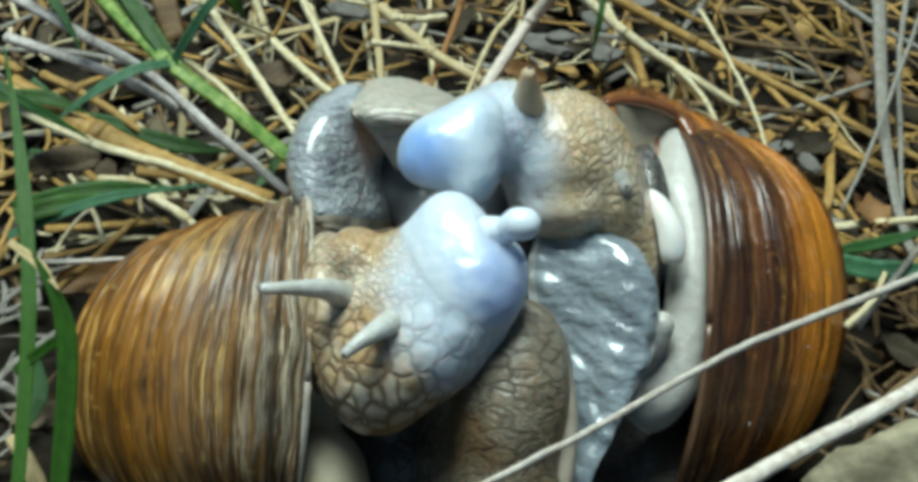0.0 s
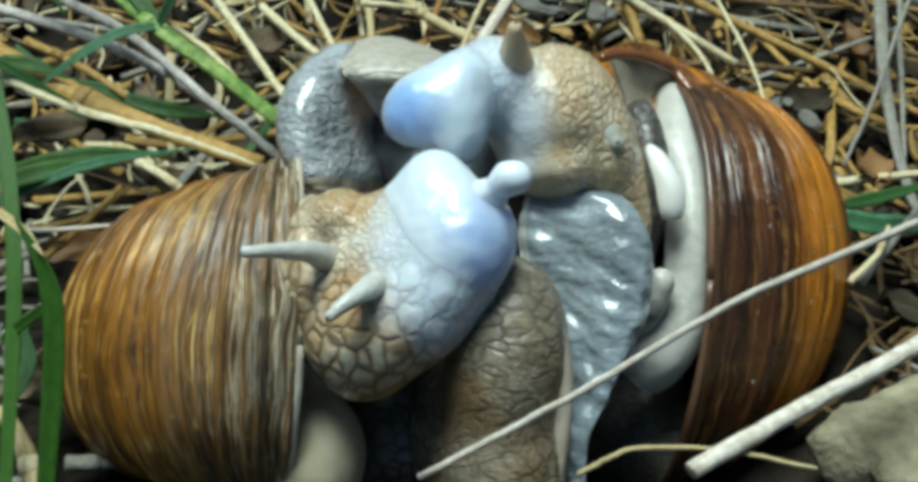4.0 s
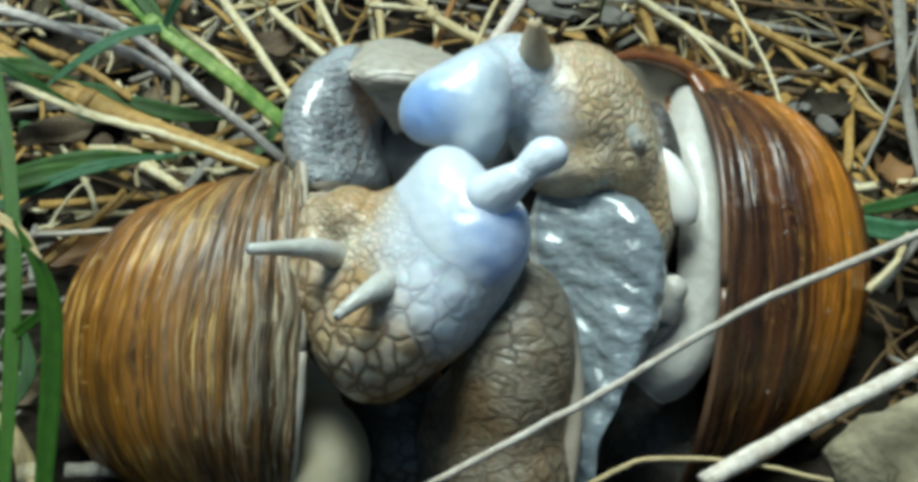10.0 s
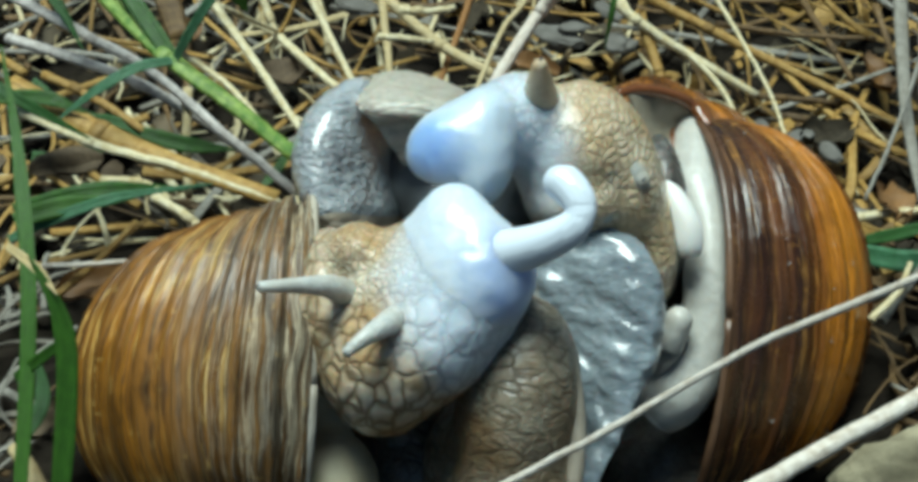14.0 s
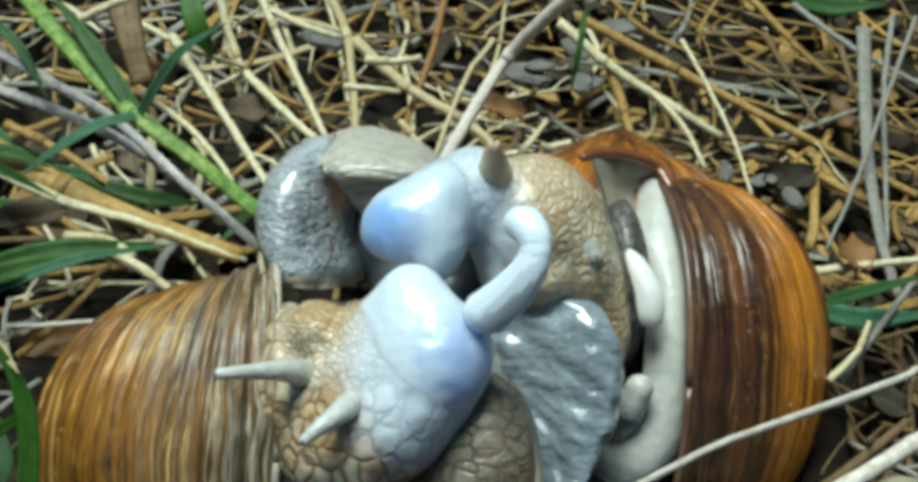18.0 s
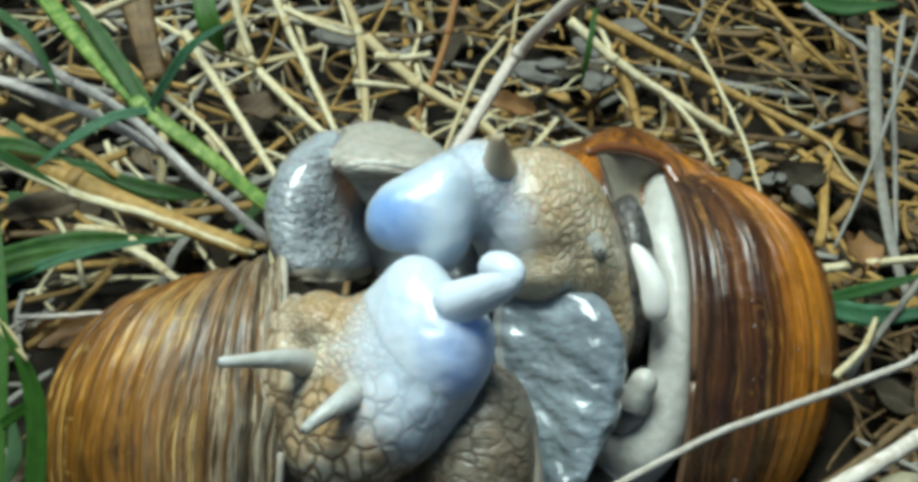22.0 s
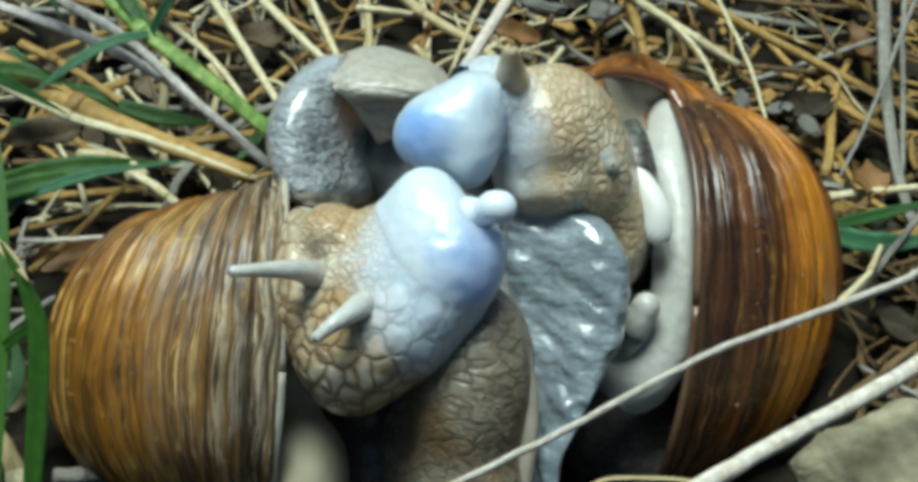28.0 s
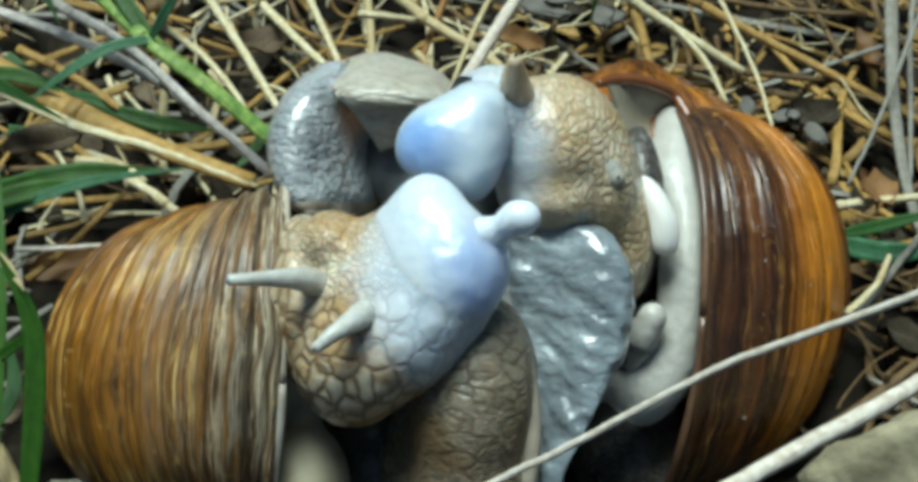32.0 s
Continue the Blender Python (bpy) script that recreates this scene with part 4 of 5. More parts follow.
blade([(-35.6, 20.3, 34.7), (-38.9, 24.5, 37.1), (-43.2, 30.0, 40.0), (-47.5, 35.0, 42.5)], 2.0, GREEN, "green grass blade along the stem")
blade([(-33.8, 47.9, 34.7), (-32.5, 43.9, 31.8), (-30.9, 43.0, 27.9)], 3.0, GREEN, "broad green blade among straw")
blade([(-53.0, 5.6, 24.8), (-45.7, 6.7, 26.1), (-40.7, 7.8, 25.9), (-34.1, 10.2, 24.2)], 2.4, GREEN, "broad green blade lying on straw")
blade([(-51.2, -1.8, 27.0), (-44.9, -0.1, 29.1), (-38.9, 1.9, 29.9), (-30.0, 5.0, 29.0)], 1.2, GREEN_BLUE, "narrow blue-green grass blade")
blade([(-40.5, 17.9, 26.6), (-35.6, 16.9, 25.6), (-29.5, 17.1, 24.5)], 2.0, GREEN, "short green blade among straw")
blade([(-40.0, -37.1, 18.0), (-38.5, -27.6, 30.1), (-38.9, -23.2, 35.6), (-41.7, -19.6, 40.3)], 2.0, GREEN, "broad green blade standing beside the tan shell")
blade([(-45.0, -35.3, 14.0), (-45.5, -15.1, 28.1), (-48.4, 0.1, 36.4), (-52.3, 13.0, 42.0)], 1.6, GREEN, "tall green blade standing beside the straw")
blade([(-46.9, -19.0, 23.7), (-42.5, -19.5, 27.8), (-39.8, -20.9, 30.7)], 1.2, GREEN, "small green blade beside the tan shell")
blade([(-45.6, -14.9, 37.5), (-41.5, -19.3, 38.5), (-39.0, -22.4, 38.1)], 0.9, STRAW, "pale dry blade tip", "dry stalks")
blade([(42.8, 3.5, 21.3), (47.7, 5.6, 20.6), (55.9, 8.3, 20.8)], 1.5, GREEN_DARK, "dark green blade beside the chestnut shell")
blade([(43.8, 7.1, 16.3), (49.0, 6.3, 15.5), (57.3, 6.6, 16.0)], 2.6, GREEN_BLUE, "broad blue-green blade beside the chestnut shell")
blade([(52.4, 73.0, 19.3), (58.7, 71.4, 17.7), (67.7, 71.6, 18.1)], 3.0, GREEN_DARK, "dark green leaf at the edge of the litter")
blade([(19.2, 54.3, 27.9), (18.2, 49.7, 24.2), (17.2, 47.6, 18.8)], 0.9, GREEN, "thin green blade among straw")
blade([(-55.9, 28.1, 27.2), (-51.3, 25.0, 25.4), (-38.8, 20.7, 22.4)], 1.6, GREEN_DARK, "dark green blade under straw")
blade([(-57.6, 25.8, 17.2), (-53.1, 25.5, 17.0), (-42.7, 27.7, 19.5)], 2.0, GREEN_DARK, "dark green blade under straw")

blade([(-54.9, 13.8, 36.8), (-51.0, 12.1, 34.9), (-44.3, 11.0, 30.8)], 1.3, GREEN_DARK, "dark green blade among straw")
blade([(-57.7, 19.2, 30.8), (-51.2, 18.3, 31.4), (-46.3, 17.1, 30.1)], 1.8, GREEN, "green blade among straw")
blade([(-59.7, 43.6, 33.9), (-54.6, 39.3, 32.2), (-50.3, 33.1, 28.4)], 1.4, GREEN_DARK, "dark green blade under grey stalks")
blade([(-48.0, 20.9, 26.9), (-42.3, 19.9, 25.9), (-35.3, 16.4, 22.2)], 1.4, GREEN_DARK, "dark green blade under straw")
blade([(-50.3, -1.1, 29.0), (-45.7, 0.6, 29.4), (-38.7, 4.4, 27.6)], 2.2, GREEN, "broad green blade lying on straw")
blade([(-46.5, -21.4, 17.9), (-45.4, -17.8, 19.1), (-47.0, -12.5, 20.5)], 1.6, GREEN_DARK, "dark green blade beside the tan shell")
blade([(-24.8, 25.9, 18.0), (-26.0, 22.4, 17.1), (-28.6, 19.0, 16.2)], 1.3, GREEN, "short green blade among straw")

# stalks west and north of the snails
stalk([(-62.6, 45.2, 29.7), (-50.8, 36.2, 28.9), (-41.7, 29.7, 27.8), (-31.1, 19.3, 25.4), (-21.9, 10.5, 23.3)], 1.6, STRAW_SILVER, OLD)
stalk([(-63.3, 43.0, 24.2), (-51.0, 36.2, 24.4), (-40.7, 29.3, 24.4), (-30.8, 20.4, 23.6), (-22.6, 12.3, 22.4)], 1.6, STRAW_SILVER, OLD)
stalk([(-37.1, 48.3, 27.6), (-29.5, 35.4, 25.4), (-21.5, 20.3, 23.8)], 1.35, STRAW, PALE, node=0.1)
stalk([(-35.5, 76.1, 19.6), (-33.1, 69.5, 13.8), (-30.9, 64.8, 10.2)], 1.5, STRAW, PALE)
stalk([(-30.6, 64.1, 11.0), (-23.8, 52.9, 12.0), (-17.0, 41.2, 14.1)], 1.5, STRAW, PALE, node=0.02)
stalk([(-29.2, 73.4, 21.2), (-23.2, 60.2, 15.7), (-16.7, 44.3, 13.1)], 1.3, STRAW, PALE)
stalk([(-18.3, 67.1, 24.9), (-14.7, 59.9, 21.5), (-13.4, 52.0, 18.8), (-12.4, 41.7, 16.2)], 1.5, STRAW, PALE, node=0.4)
stalk([(-27.6, 71.5, 17.7), (-20.0, 65.8, 17.5), (-13.2, 57.8, 20.7)], 1.2, STRAW, PALE)
stalk([(-13.2, 57.8, 20.7), (-5.8, 50.8, 17.6), (2.5, 45.0, 15.7), (7.2, 39.0, 15.2)], 1.8, STRAW, PALE)
stalk([(0.2, 68.1, 23.4), (-2.0, 58.3, 18.5), (-5.4, 48.9, 13.9), (-6.6, 44.5, 12.0)], 1.2, STRAW_RUST, "rust-brown dry stem among the straw")
stalk([(-9.7, 73.7, 19.0), (-13.2, 67.2, 14.7), (-18.2, 57.5, 9.7), (-19.8, 53.2, 8.0)], 0.7, STRAW_GOLD, GOLD)
stalk([(-6.5, 45.1, 15.7), (-3.6, 40.5, 15.1), (-0.8, 36.0, 14.6)], 1.0, STRAW, PALE)
stalk([(17.7, 42.2, 39.8), (12.2, 43.9, 32.6), (7.6, 43.9, 26.5), (3.3, 34.7, 25.3), (-1.2, 23.2, 24.4)], 1.9, TWIG, "white bleached twig leaning over the snails", "twig", "twig", "", 1.0, 0.85, 0.5)
stalk([(6.8, 57.7, 20.9), (2.5, 48.8, 20.0), (-2.0, 32.6, 18.3)], 0.9, STRAW, PALE)
stalk([(16.9, 66.1, 18.5), (24.2, 60.9, 14.3), (31.6, 57.5, 10.7), (40.8, 52.7, 7.1)], 1.7, STRAW, "thick pale straw with a split end", node=0.32)
stalk([(19.9, 70.1, 17.0), (31.4, 64.9, 13.0), (42.5, 59.0, 9.6), (54.0, 52.2, 6.7), (70.7, 42.6, 2.4)], 1.7, STRAW_GOLD, GOLD)
stalk([(24.7, 61.3, 13.3), (25.9, 57.5, 10.6), (27.2, 51.0, 7.9)], 1.8, STRAW_GOLD, GOLD)
stalk([(34.6, 60.7, 18.8), (37.2, 51.2, 17.2), (39.3, 39.2, 16.0), (40.1, 29.8, 14.5)], 0.7, STRAW, PALE)
stalk([(30.7, 58.1, 11.3), (34.9, 52.1, 9.3), (37.1, 44.9, 7.3)], 1.0, STRAW, PALE)
stalk([(39.6, 52.7, 7.0), (46.4, 53.1, 6.1), (54.4, 52.5, 5.6)], 1.1, STRAW_BROWN, BRN)
stalk([(60.6, 59.9, 21.4), (58.9, 48.1, 17.3), (57.5, 36.8, 13.7), (57.1, 25.9, 10.6), (58.0, 17.9, 7.6)], 2.2, STRAW_GREY, "broad flat grey weathered blade", flat=0.3, taper=0.6, node=-1)
stalk([(66.2, 64.4, 20.5), (62.2, 50.3, 16.8), (60.4, 37.3, 11.3), (57.8, 22.8, 7.1)], 0.9, STRAW_GREY, OLD)
stalk([(52.8, 70.0, 19.0), (60.1, 61.4, 17.1), (70.4, 52.7, 15.1)], 1.1, STRAW_GREY, OLD)
stalk([(66.8, 57.5, 24.8), (59.9, 43.5, 19.6), (53.6, 30.9, 14.5), (48.9, 22.8, 11.4)], 0.7, STRAW_GREY, OLD)
stalk([(45.9, 76.3, 18.4), (52.4, 68.4, 14.3), (58.5, 62.5, 10.8)], 1.3, STRAW_GOLD, GOLD)
stalk([(49.1, 69.6, 14.1), (52.6, 63.4, 10.2), (55.7, 56.4, 7.0)], 1.2, STRAW_BROWN, BRN)
stalk([(36.0, 65.1, 11.8), (47.6, 63.8, 10.5), (59.9, 62.3, 10.6)], 1.1, STRAW_BROWN, BRN)
stalk([(53.6, 51.4, 5.9), (55.7, 46.7, 5.2), (59.0, 42.1, 4.6)], 1.9, STRAW_GOLD, "golden bract of dry grass", flat=0.4, taper=0.3)
stalk([(45.7, 15.9, 14.2), (51.9, 17.1, 14.1), (61.8, 18.3, 14.2)], 1.3, STRAW, PALE)
stalk([(24.4, 72.4, 19.7), (29.6, 67.9, 16.3), (38.5, 64.8, 13.0)], 1.0, STRAW_GOLD, GOLD)
stalk([(60.8, 68.3, 12.8), (62.5, 56.7, 9.0), (68.8, 51.1, 8.8)], 1.1, STRAW_BROWN, BRN)
stalk([(-56.4, 22.0, 30.9), (-47.5, 17.3, 28.9), (-37.4, 12.7, 26.9), (-23.6, 7.7, 24.6)], 3.2, STRAW_GOLD, "broad tan straw lying under the green stem", flat=0.5)
stalk([(-56.0, 19.5, 29.6), (-44.2, 13.7, 27.9), (-34.5, 11.0, 26.6), (-23.0, 7.0, 24.6)], 1.6, STRAW, "thick pale straw with a pointed end", flat=0.6, taper=0.4)
stalk([(-53.8, 26.9, 29.0), (-46.1, 22.8, 27.6), (-37.9, 17.7, 25.0)], 1.3, STRAW_GOLD, GOLD)
stalk([(-36.7, 27.9, 25.9), (-35.9, 19.6, 24.2), (-34.6, 11.2, 22.3)], 1.3, STRAW, PALE)
stalk([(-44.2, 11.0, 24.9), (-39.2, 9.9, 25.3), (-35.7, 7.8, 24.5)], 1.2, STRAW, PALE)
stalk([(-37.4, 7.3, 25.4), (-34.5, 5.4, 24.9), (-30.4, 2.7, 23.4)], 1.3, STRAW, PALE)
stalk([(-48.1, -2.3, 23.6), (-43.0, -2.2, 23.8), (-37.5, -1.2, 23.4)], 0.7, TWIG, "thin white stalk behind the tan shell")
stalk([(-47.2, -3.8, 20.4), (-42.9, -0.6, 22.6), (-38.9, 3.9, 24.6)], 1.0, STRAW_GOLD, GOLD)
stalk([(-26.0, 57.9, 11.6), (-19.8, 55.3, 10.3), (-12.8, 53.0, 10.9)], 0.8, STRAW_GOLD, GOLD)
stalk([(-44.1, 58.3, 23.6), (-35.9, 52.3, 23.1), (-30.3, 65.3, 10.7)], 1.0, STRAW, PALE)
stalk([(-57.5, 63.6, 20.2), (-48.9, 64.0, 20.9), (-37.7, 65.1, 22.3)], 1.1, STRAW_GREY, OLD)
stalk([(-41.6, 45.0, 20.8), (-34.1, 36.9, 21.0), (-28.5, 28.5, 20.7), (-25.2, 21.4, 20.4)], 1.0, STRAW, PALE)
stalk([(-62.5, 56.8, 21.6), (-58.6, 52.3, 19.7), (-47.3, 48.9, 19.1)], 1.0, STRAW_GOLD, GOLD)
stalk([(-30.5, 63.7, 11.3), (-34.4, 64.5, 12.9), (-38.2, 65.2, 15.1)], 0.8, STRAW, PALE)
stalk([(-30.5, 63.7, 11.3), (-34.0, 62.0, 10.1), (-37.6, 61.1, 9.0)], 0.7, STRAW, PALE)
stalk([(-30.5, 63.7, 11.3), (-28.5, 65.6, 14.2), (-26.6, 68.8, 19.4)], 0.8, STRAW_GOLD, GOLD)
stalk([(-30.5, 63.7, 11.3), (-31.5, 62.0, 8.7), (-28.0, 58.4, 4.7), (-24.0, 57.5, 3.7)], 0.6, STRAW, PALE)
stalk([(-42.9, 48.6, 33.3), (-41.3, 43.6, 30.7), (-39.2, 37.8, 27.3)], 4.6, STRAW_BROWN, "broad golden dry leaf sheath behind the grass stem", flat=0.2, taper=0.6, node=-1)
stalk([(-46.6, 39.8, 35.4), (-43.2, 40.9, 36.7), (-40.1, 42.5, 37.1)], 1.3, STRAW, PALE)
stalk([(-10.4, 36.1, 32.0), (-6.7, 36.0, 31.9), (-3.4, 37.1, 31.7)], 1.2, STRAW, PALE)
stalk([(-13.0, 33.1, 30.1), (-9.7, 32.9, 29.9), (-6.0, 33.4, 29.0)], 1.0, STRAW, PALE)
# a curled tendril of dry grass
stalk([(-13.7, 57.6, 14.4), (-17.2, 57.6, 12.9), (-19.4, 59.0, 14.5), (-18.0, 59.5, 16.5), (-14.4, 58.9, 17.3), (-9.3, 56.7, 16.5)], 0.5, STRAW_GOLD, "thin curled dry tendril")

# in front of the snails
stalk([(32.5, -41.8, 60.0), (30.1, -42.1, 58.1), (18.9, -40.6, 49.1), (8.7, -41.3, 40.8), (-5.1, -42.2, 30.7)], 0.58, TWIG, "long thin pale straw stretched before the snails", flat=1.0, taper=1.15)
stalk([(52.9, -14.3, 23.0), (43.7, -20.2, 22.4), (31.1, -28.6, 23.5), (19.1, -36.9, 24.6)], 1.75, TWIG, "thick white bleached stalk before the chestnut shell", flat=1.0, taper=1.0)
stalk([(9.4, -33.3, 19.6), (12.5, -32.9, 21.6), (15.1, -32.7, 22.6), (22.9, -33.5, 23.1), (30.8, -35.7, 23.0)], 0.6, STRAW, "thin forked pale straw", flat=1.0)
stalk([(-42.9, -31.5, 12.5), (-44.7, -26.2, 15.6), (-47.7, -22.2, 17.1)], 2.2, STRAW, PALE)
stalk([(-41.6, -25.2, 12.1), (-35.5, -24.5, 11.4), (-27.8, -25.2, 10.6)], 1.8, STRAW_GREY, OLD)
stalk([(36.0, -14.6, 4.1), (42.0, -11.8, 6.9), (52.4, -5.3, 10.7)], 1.6, STRAW_BROWN, BRN)
stalk([(44.4, -2.5, 14.6), (49.7, 3.8, 15.7), (55.8, 10.7, 17.6)], 1.1, STRAW_GREY, OLD)
stalk([(42.5, -3.9, 16.1), (46.4, -0.3, 17.1), (48.7, 4.0, 17.4)], 0.9, STRAW, PALE)


def stone(name, at, size, mat, label, category, seed, group="", turn=0.0, flat=0.0):
    """A rough stone from a noisy ball, flattened on top where asked."""
    bm = bmesh.new()
    bmesh.ops.create_icosphere(bm, subdivisions=4 if size[0] > 4 else 3, radius=1.0)
    for v in bm.verts:
        q = v.co + Vector((seed * 3.1, 0, 0))
        k = 1 + 0.3 * noise.noise(q * 1.2) + 0.14 * noise.noise(q * 3.1) + 0.06 * noise.noise(q * 8)
        c = v.co * k
        if flat:
            c.z = min(c.z, flat + 0.08 * noise.noise(q * 2.5))
        v.co = Vector((c.x * size[0], c.y * size[1], c.z * size[2])) * MM
    me = bpy.data.meshes.new(name)
    bm.to_mesh(me)
    bm.free()
    me.materials.append(mat)
    me.polygons.foreach_set("use_smooth", [True] * len(me.polygons))
    ob = thing(name, label, category, group, data=me, at=at)
    ob.rotation_euler = (0, 0, turn)
    return ob


stone("stone", (46.8, -22.7, 10.4), (10, 8, 6), STONE, "flat ochre stone beside the bleached stalk", "stone", 2, "", 0.3, 0.5)
rng = np.random.RandomState(11)
for i, at in enumerate([(14.3, 63.4, 12.4), (20.1, 68.5, 12.2), (20.3, 59.9, 11.7), (40.1, 44.6, 7.0), (11.7, 63.3, 10.9), (27.0, 73.9, 12.4), (-19.1, 73.2, 10.8), (48.2, 37.3, 8.1), (44.6, 40.6, 8.6), (22.1, 64.5, 8.3)]):
    s = 1.2 + 1.3 * rng.rand()
    stone("pebble", at, (s * 1.7, s * 0.95, s * 0.42), PEBBLE, "small flat grey pebble on the soil", "pebble", i + 20, "pebbles", rng.rand() * 3)


def dead_leaf(at, size, turn, seed, mat=LEAF_DRY, label="crumpled dead leaf on the soil"):
    """A thin crumpled leaf."""
    verts, faces, uvs = [], [], []
    for s in (0.15, -0.15):
        for i in range(9):
            for j in range(7):
                u, v = i / 8 * 2 - 1, j / 6 * 2 - 1
                w = size * 0.5 * math.sqrt(max(0.02, 1 - u * u))
                q = Vector((u * 1.5 + seed, v * 1.2, 0))
                verts.append((u * size, v * w, size * 0.35 * noise.noise(q) + 0.2 * size * v * v + s))
                uvs.append((u, v))
    for s in range(2):
        for i in range(8):
            for j in range(6):
                a = s * 63 + i * 7 + j
                f = (a, a + 1, a + 8, a + 7)
                faces.append(f if s else f[::-1])
    ob = thing("dead_leaf", label, "leaf", "dead leaves", data=mesh("dead_leaf", verts, faces, mat, uvs), at=at)
    ob.rotation_euler = turn
    return ob


dead_leaf((48.4, 42.1, 7.4), 5, (0.3, 0.2, 0.5), 1, LEAF_GREY)
dead_leaf((59.9, 58.6, 6.5), 4, (0.2, -0.3, 1.9), 2, RUST, "crumpled rust-brown dead leaf")
dead_leaf((7.6, 49.3, 14.6), 4, (0.2, 0.4, 0.2), 3, RUST, "crumpled rust-brown dead leaf")
dead_leaf((-40.7, 44.9, 23.8), 4, (0.7, 0.4, 1.2), 4, RUST, "crumpled rust-brown dead leaf")
dead_leaf((-28.9, 57.8, 8.4), 6, (0.1, 0.2, 0.8), 5)
dead_leaf((-51.0, 19.4, 20.7), 4.5, (0.3, 0.1, 0.4), 6)
dead_leaf((-46.1, -18.0, 15.8), 4, (0.3, 0.3, 1.0), 7)
dead_leaf((50.7, 18.6, 14.2), 5, (0.3, 0.3, 1.4), 8, RUST, "crumpled rust-brown dead leaf")
dead_leaf((-43.1, -0.2, 18.5), 5, (0.2, 0.1, 0.4), 9, RUST, "crumpled rust-brown dead leaf")
dead_leaf((51.7, 0.1, 7.6), 5, (0.1, 0.5, 0.3), 10, LEAF_GREY)


# ---- countless litter ----
def clear(line):
    """Whether a line of points keeps away from the snails."""
    for c, r in ((fr[0], 25), (fw[0], 25), (np.array((0.0, -6.0, 30.0)), 27), (np.array((0.0, 0.0, 12.0)), 26)):
        if (np.linalg.norm(line - c, axis=1) < r).any():
            return False
    return True


def litter(name, label, mat, count, seed, lift, wide, long, slope, bias=None, area=(-95, 105, 12, 120)):
    rng = np.random.RandomState(seed)
    V, F, U = [], [], []
    made = tries = 0
    while made < count and tries < count * 12:
        tries += 1
        x, y = rng.uniform(area[0], area[1]), rng.uniform(area[2], area[3])
        if y < 20 and -50 < x < 42 and y > -34:
            continue
        a = rng.uniform(0, math.pi) if bias is None else rng.normal(bias, 0.6)
        L = rng.uniform(*long)
        z = rise(y, x) + rng.uniform(*lift)
        d = np.array((math.cos(a), math.sin(a), rng.normal(0, slope)))
        c = np.array((x, y, z))
        bend = np.array((rng.normal(0, 0.07), rng.normal(0, 0.07), rng.normal(0, 0.03))) * L
        more = np.array((rng.normal(0, 0.03), rng.normal(0, 0.03), 0.0)) * L
        line = spline([c - d * L / 2, c - d * L / 5 + bend + more, c + d * L / 5 + bend - more, c + d * L / 2], 8)
        line[:, 2] = np.maximum(line[:, 2], [rise(q[1], q[0]) + 0.2 for q in line])
        if not clear(line) or line[:, 2].max() > 26:
            continue
        w = rng.uniform(*wide)
        v, f, u = tube_geometry(line, [w * (1 - 0.3 * i / 8) for i in range(9)], 6, rng.uniform(0.12, 0.8), (rng.normal(0, 0.5), rng.normal(-0.3, 0.4), 1.0), 0.08, made)
        o = len(V)
        V += v
        U += u
        F += [tuple(i + o for i in q) for q in f]
        made += 1
    thing(name, label, "dry grass", kind="stuff", data=mesh(name, V, F, mat, U))


litter("straw_litter", "tangled golden dry straw covering the ground", STRAW_GOLD, 120, 1, (0.3, 7), (0.3, 0.9), (14, 50), 0.14)
litter("straw_litter", "tangled brown dry stems covering the ground", STRAW_BROWN, 200, 2, (0, 5), (0.25, 0.8), (8, 35), 0.12)
litter("straw_litter", "tangled pale dry straw covering the ground", STRAW, 60, 3, (1, 8), (0.25, 0.7), (12, 45), 0.15, None, (-95, 25, 12, 120))
litter("straw_litter", "weathered grey stalks covering the ground", STRAW_GREY, 55, 4, (0, 6), (0.3, 0.8), (12, 50), 0.1, None, (-95, 45, 12, 120))
litter("straw_litter", "dry chaff and short stems lying before the shells", STRAW_BROWN, 220, 5, (-0.5, 2), (0.2, 0.8), (5, 22), 0.15, None, (-75, 85, -60, 14))
litter("straw_litter", "pale chaff lying before the shells", STRAW_GREY, 70, 6, (0, 3), (0.2, 0.6), (5, 20), 0.2, None, (-75, 85, -60, 14))


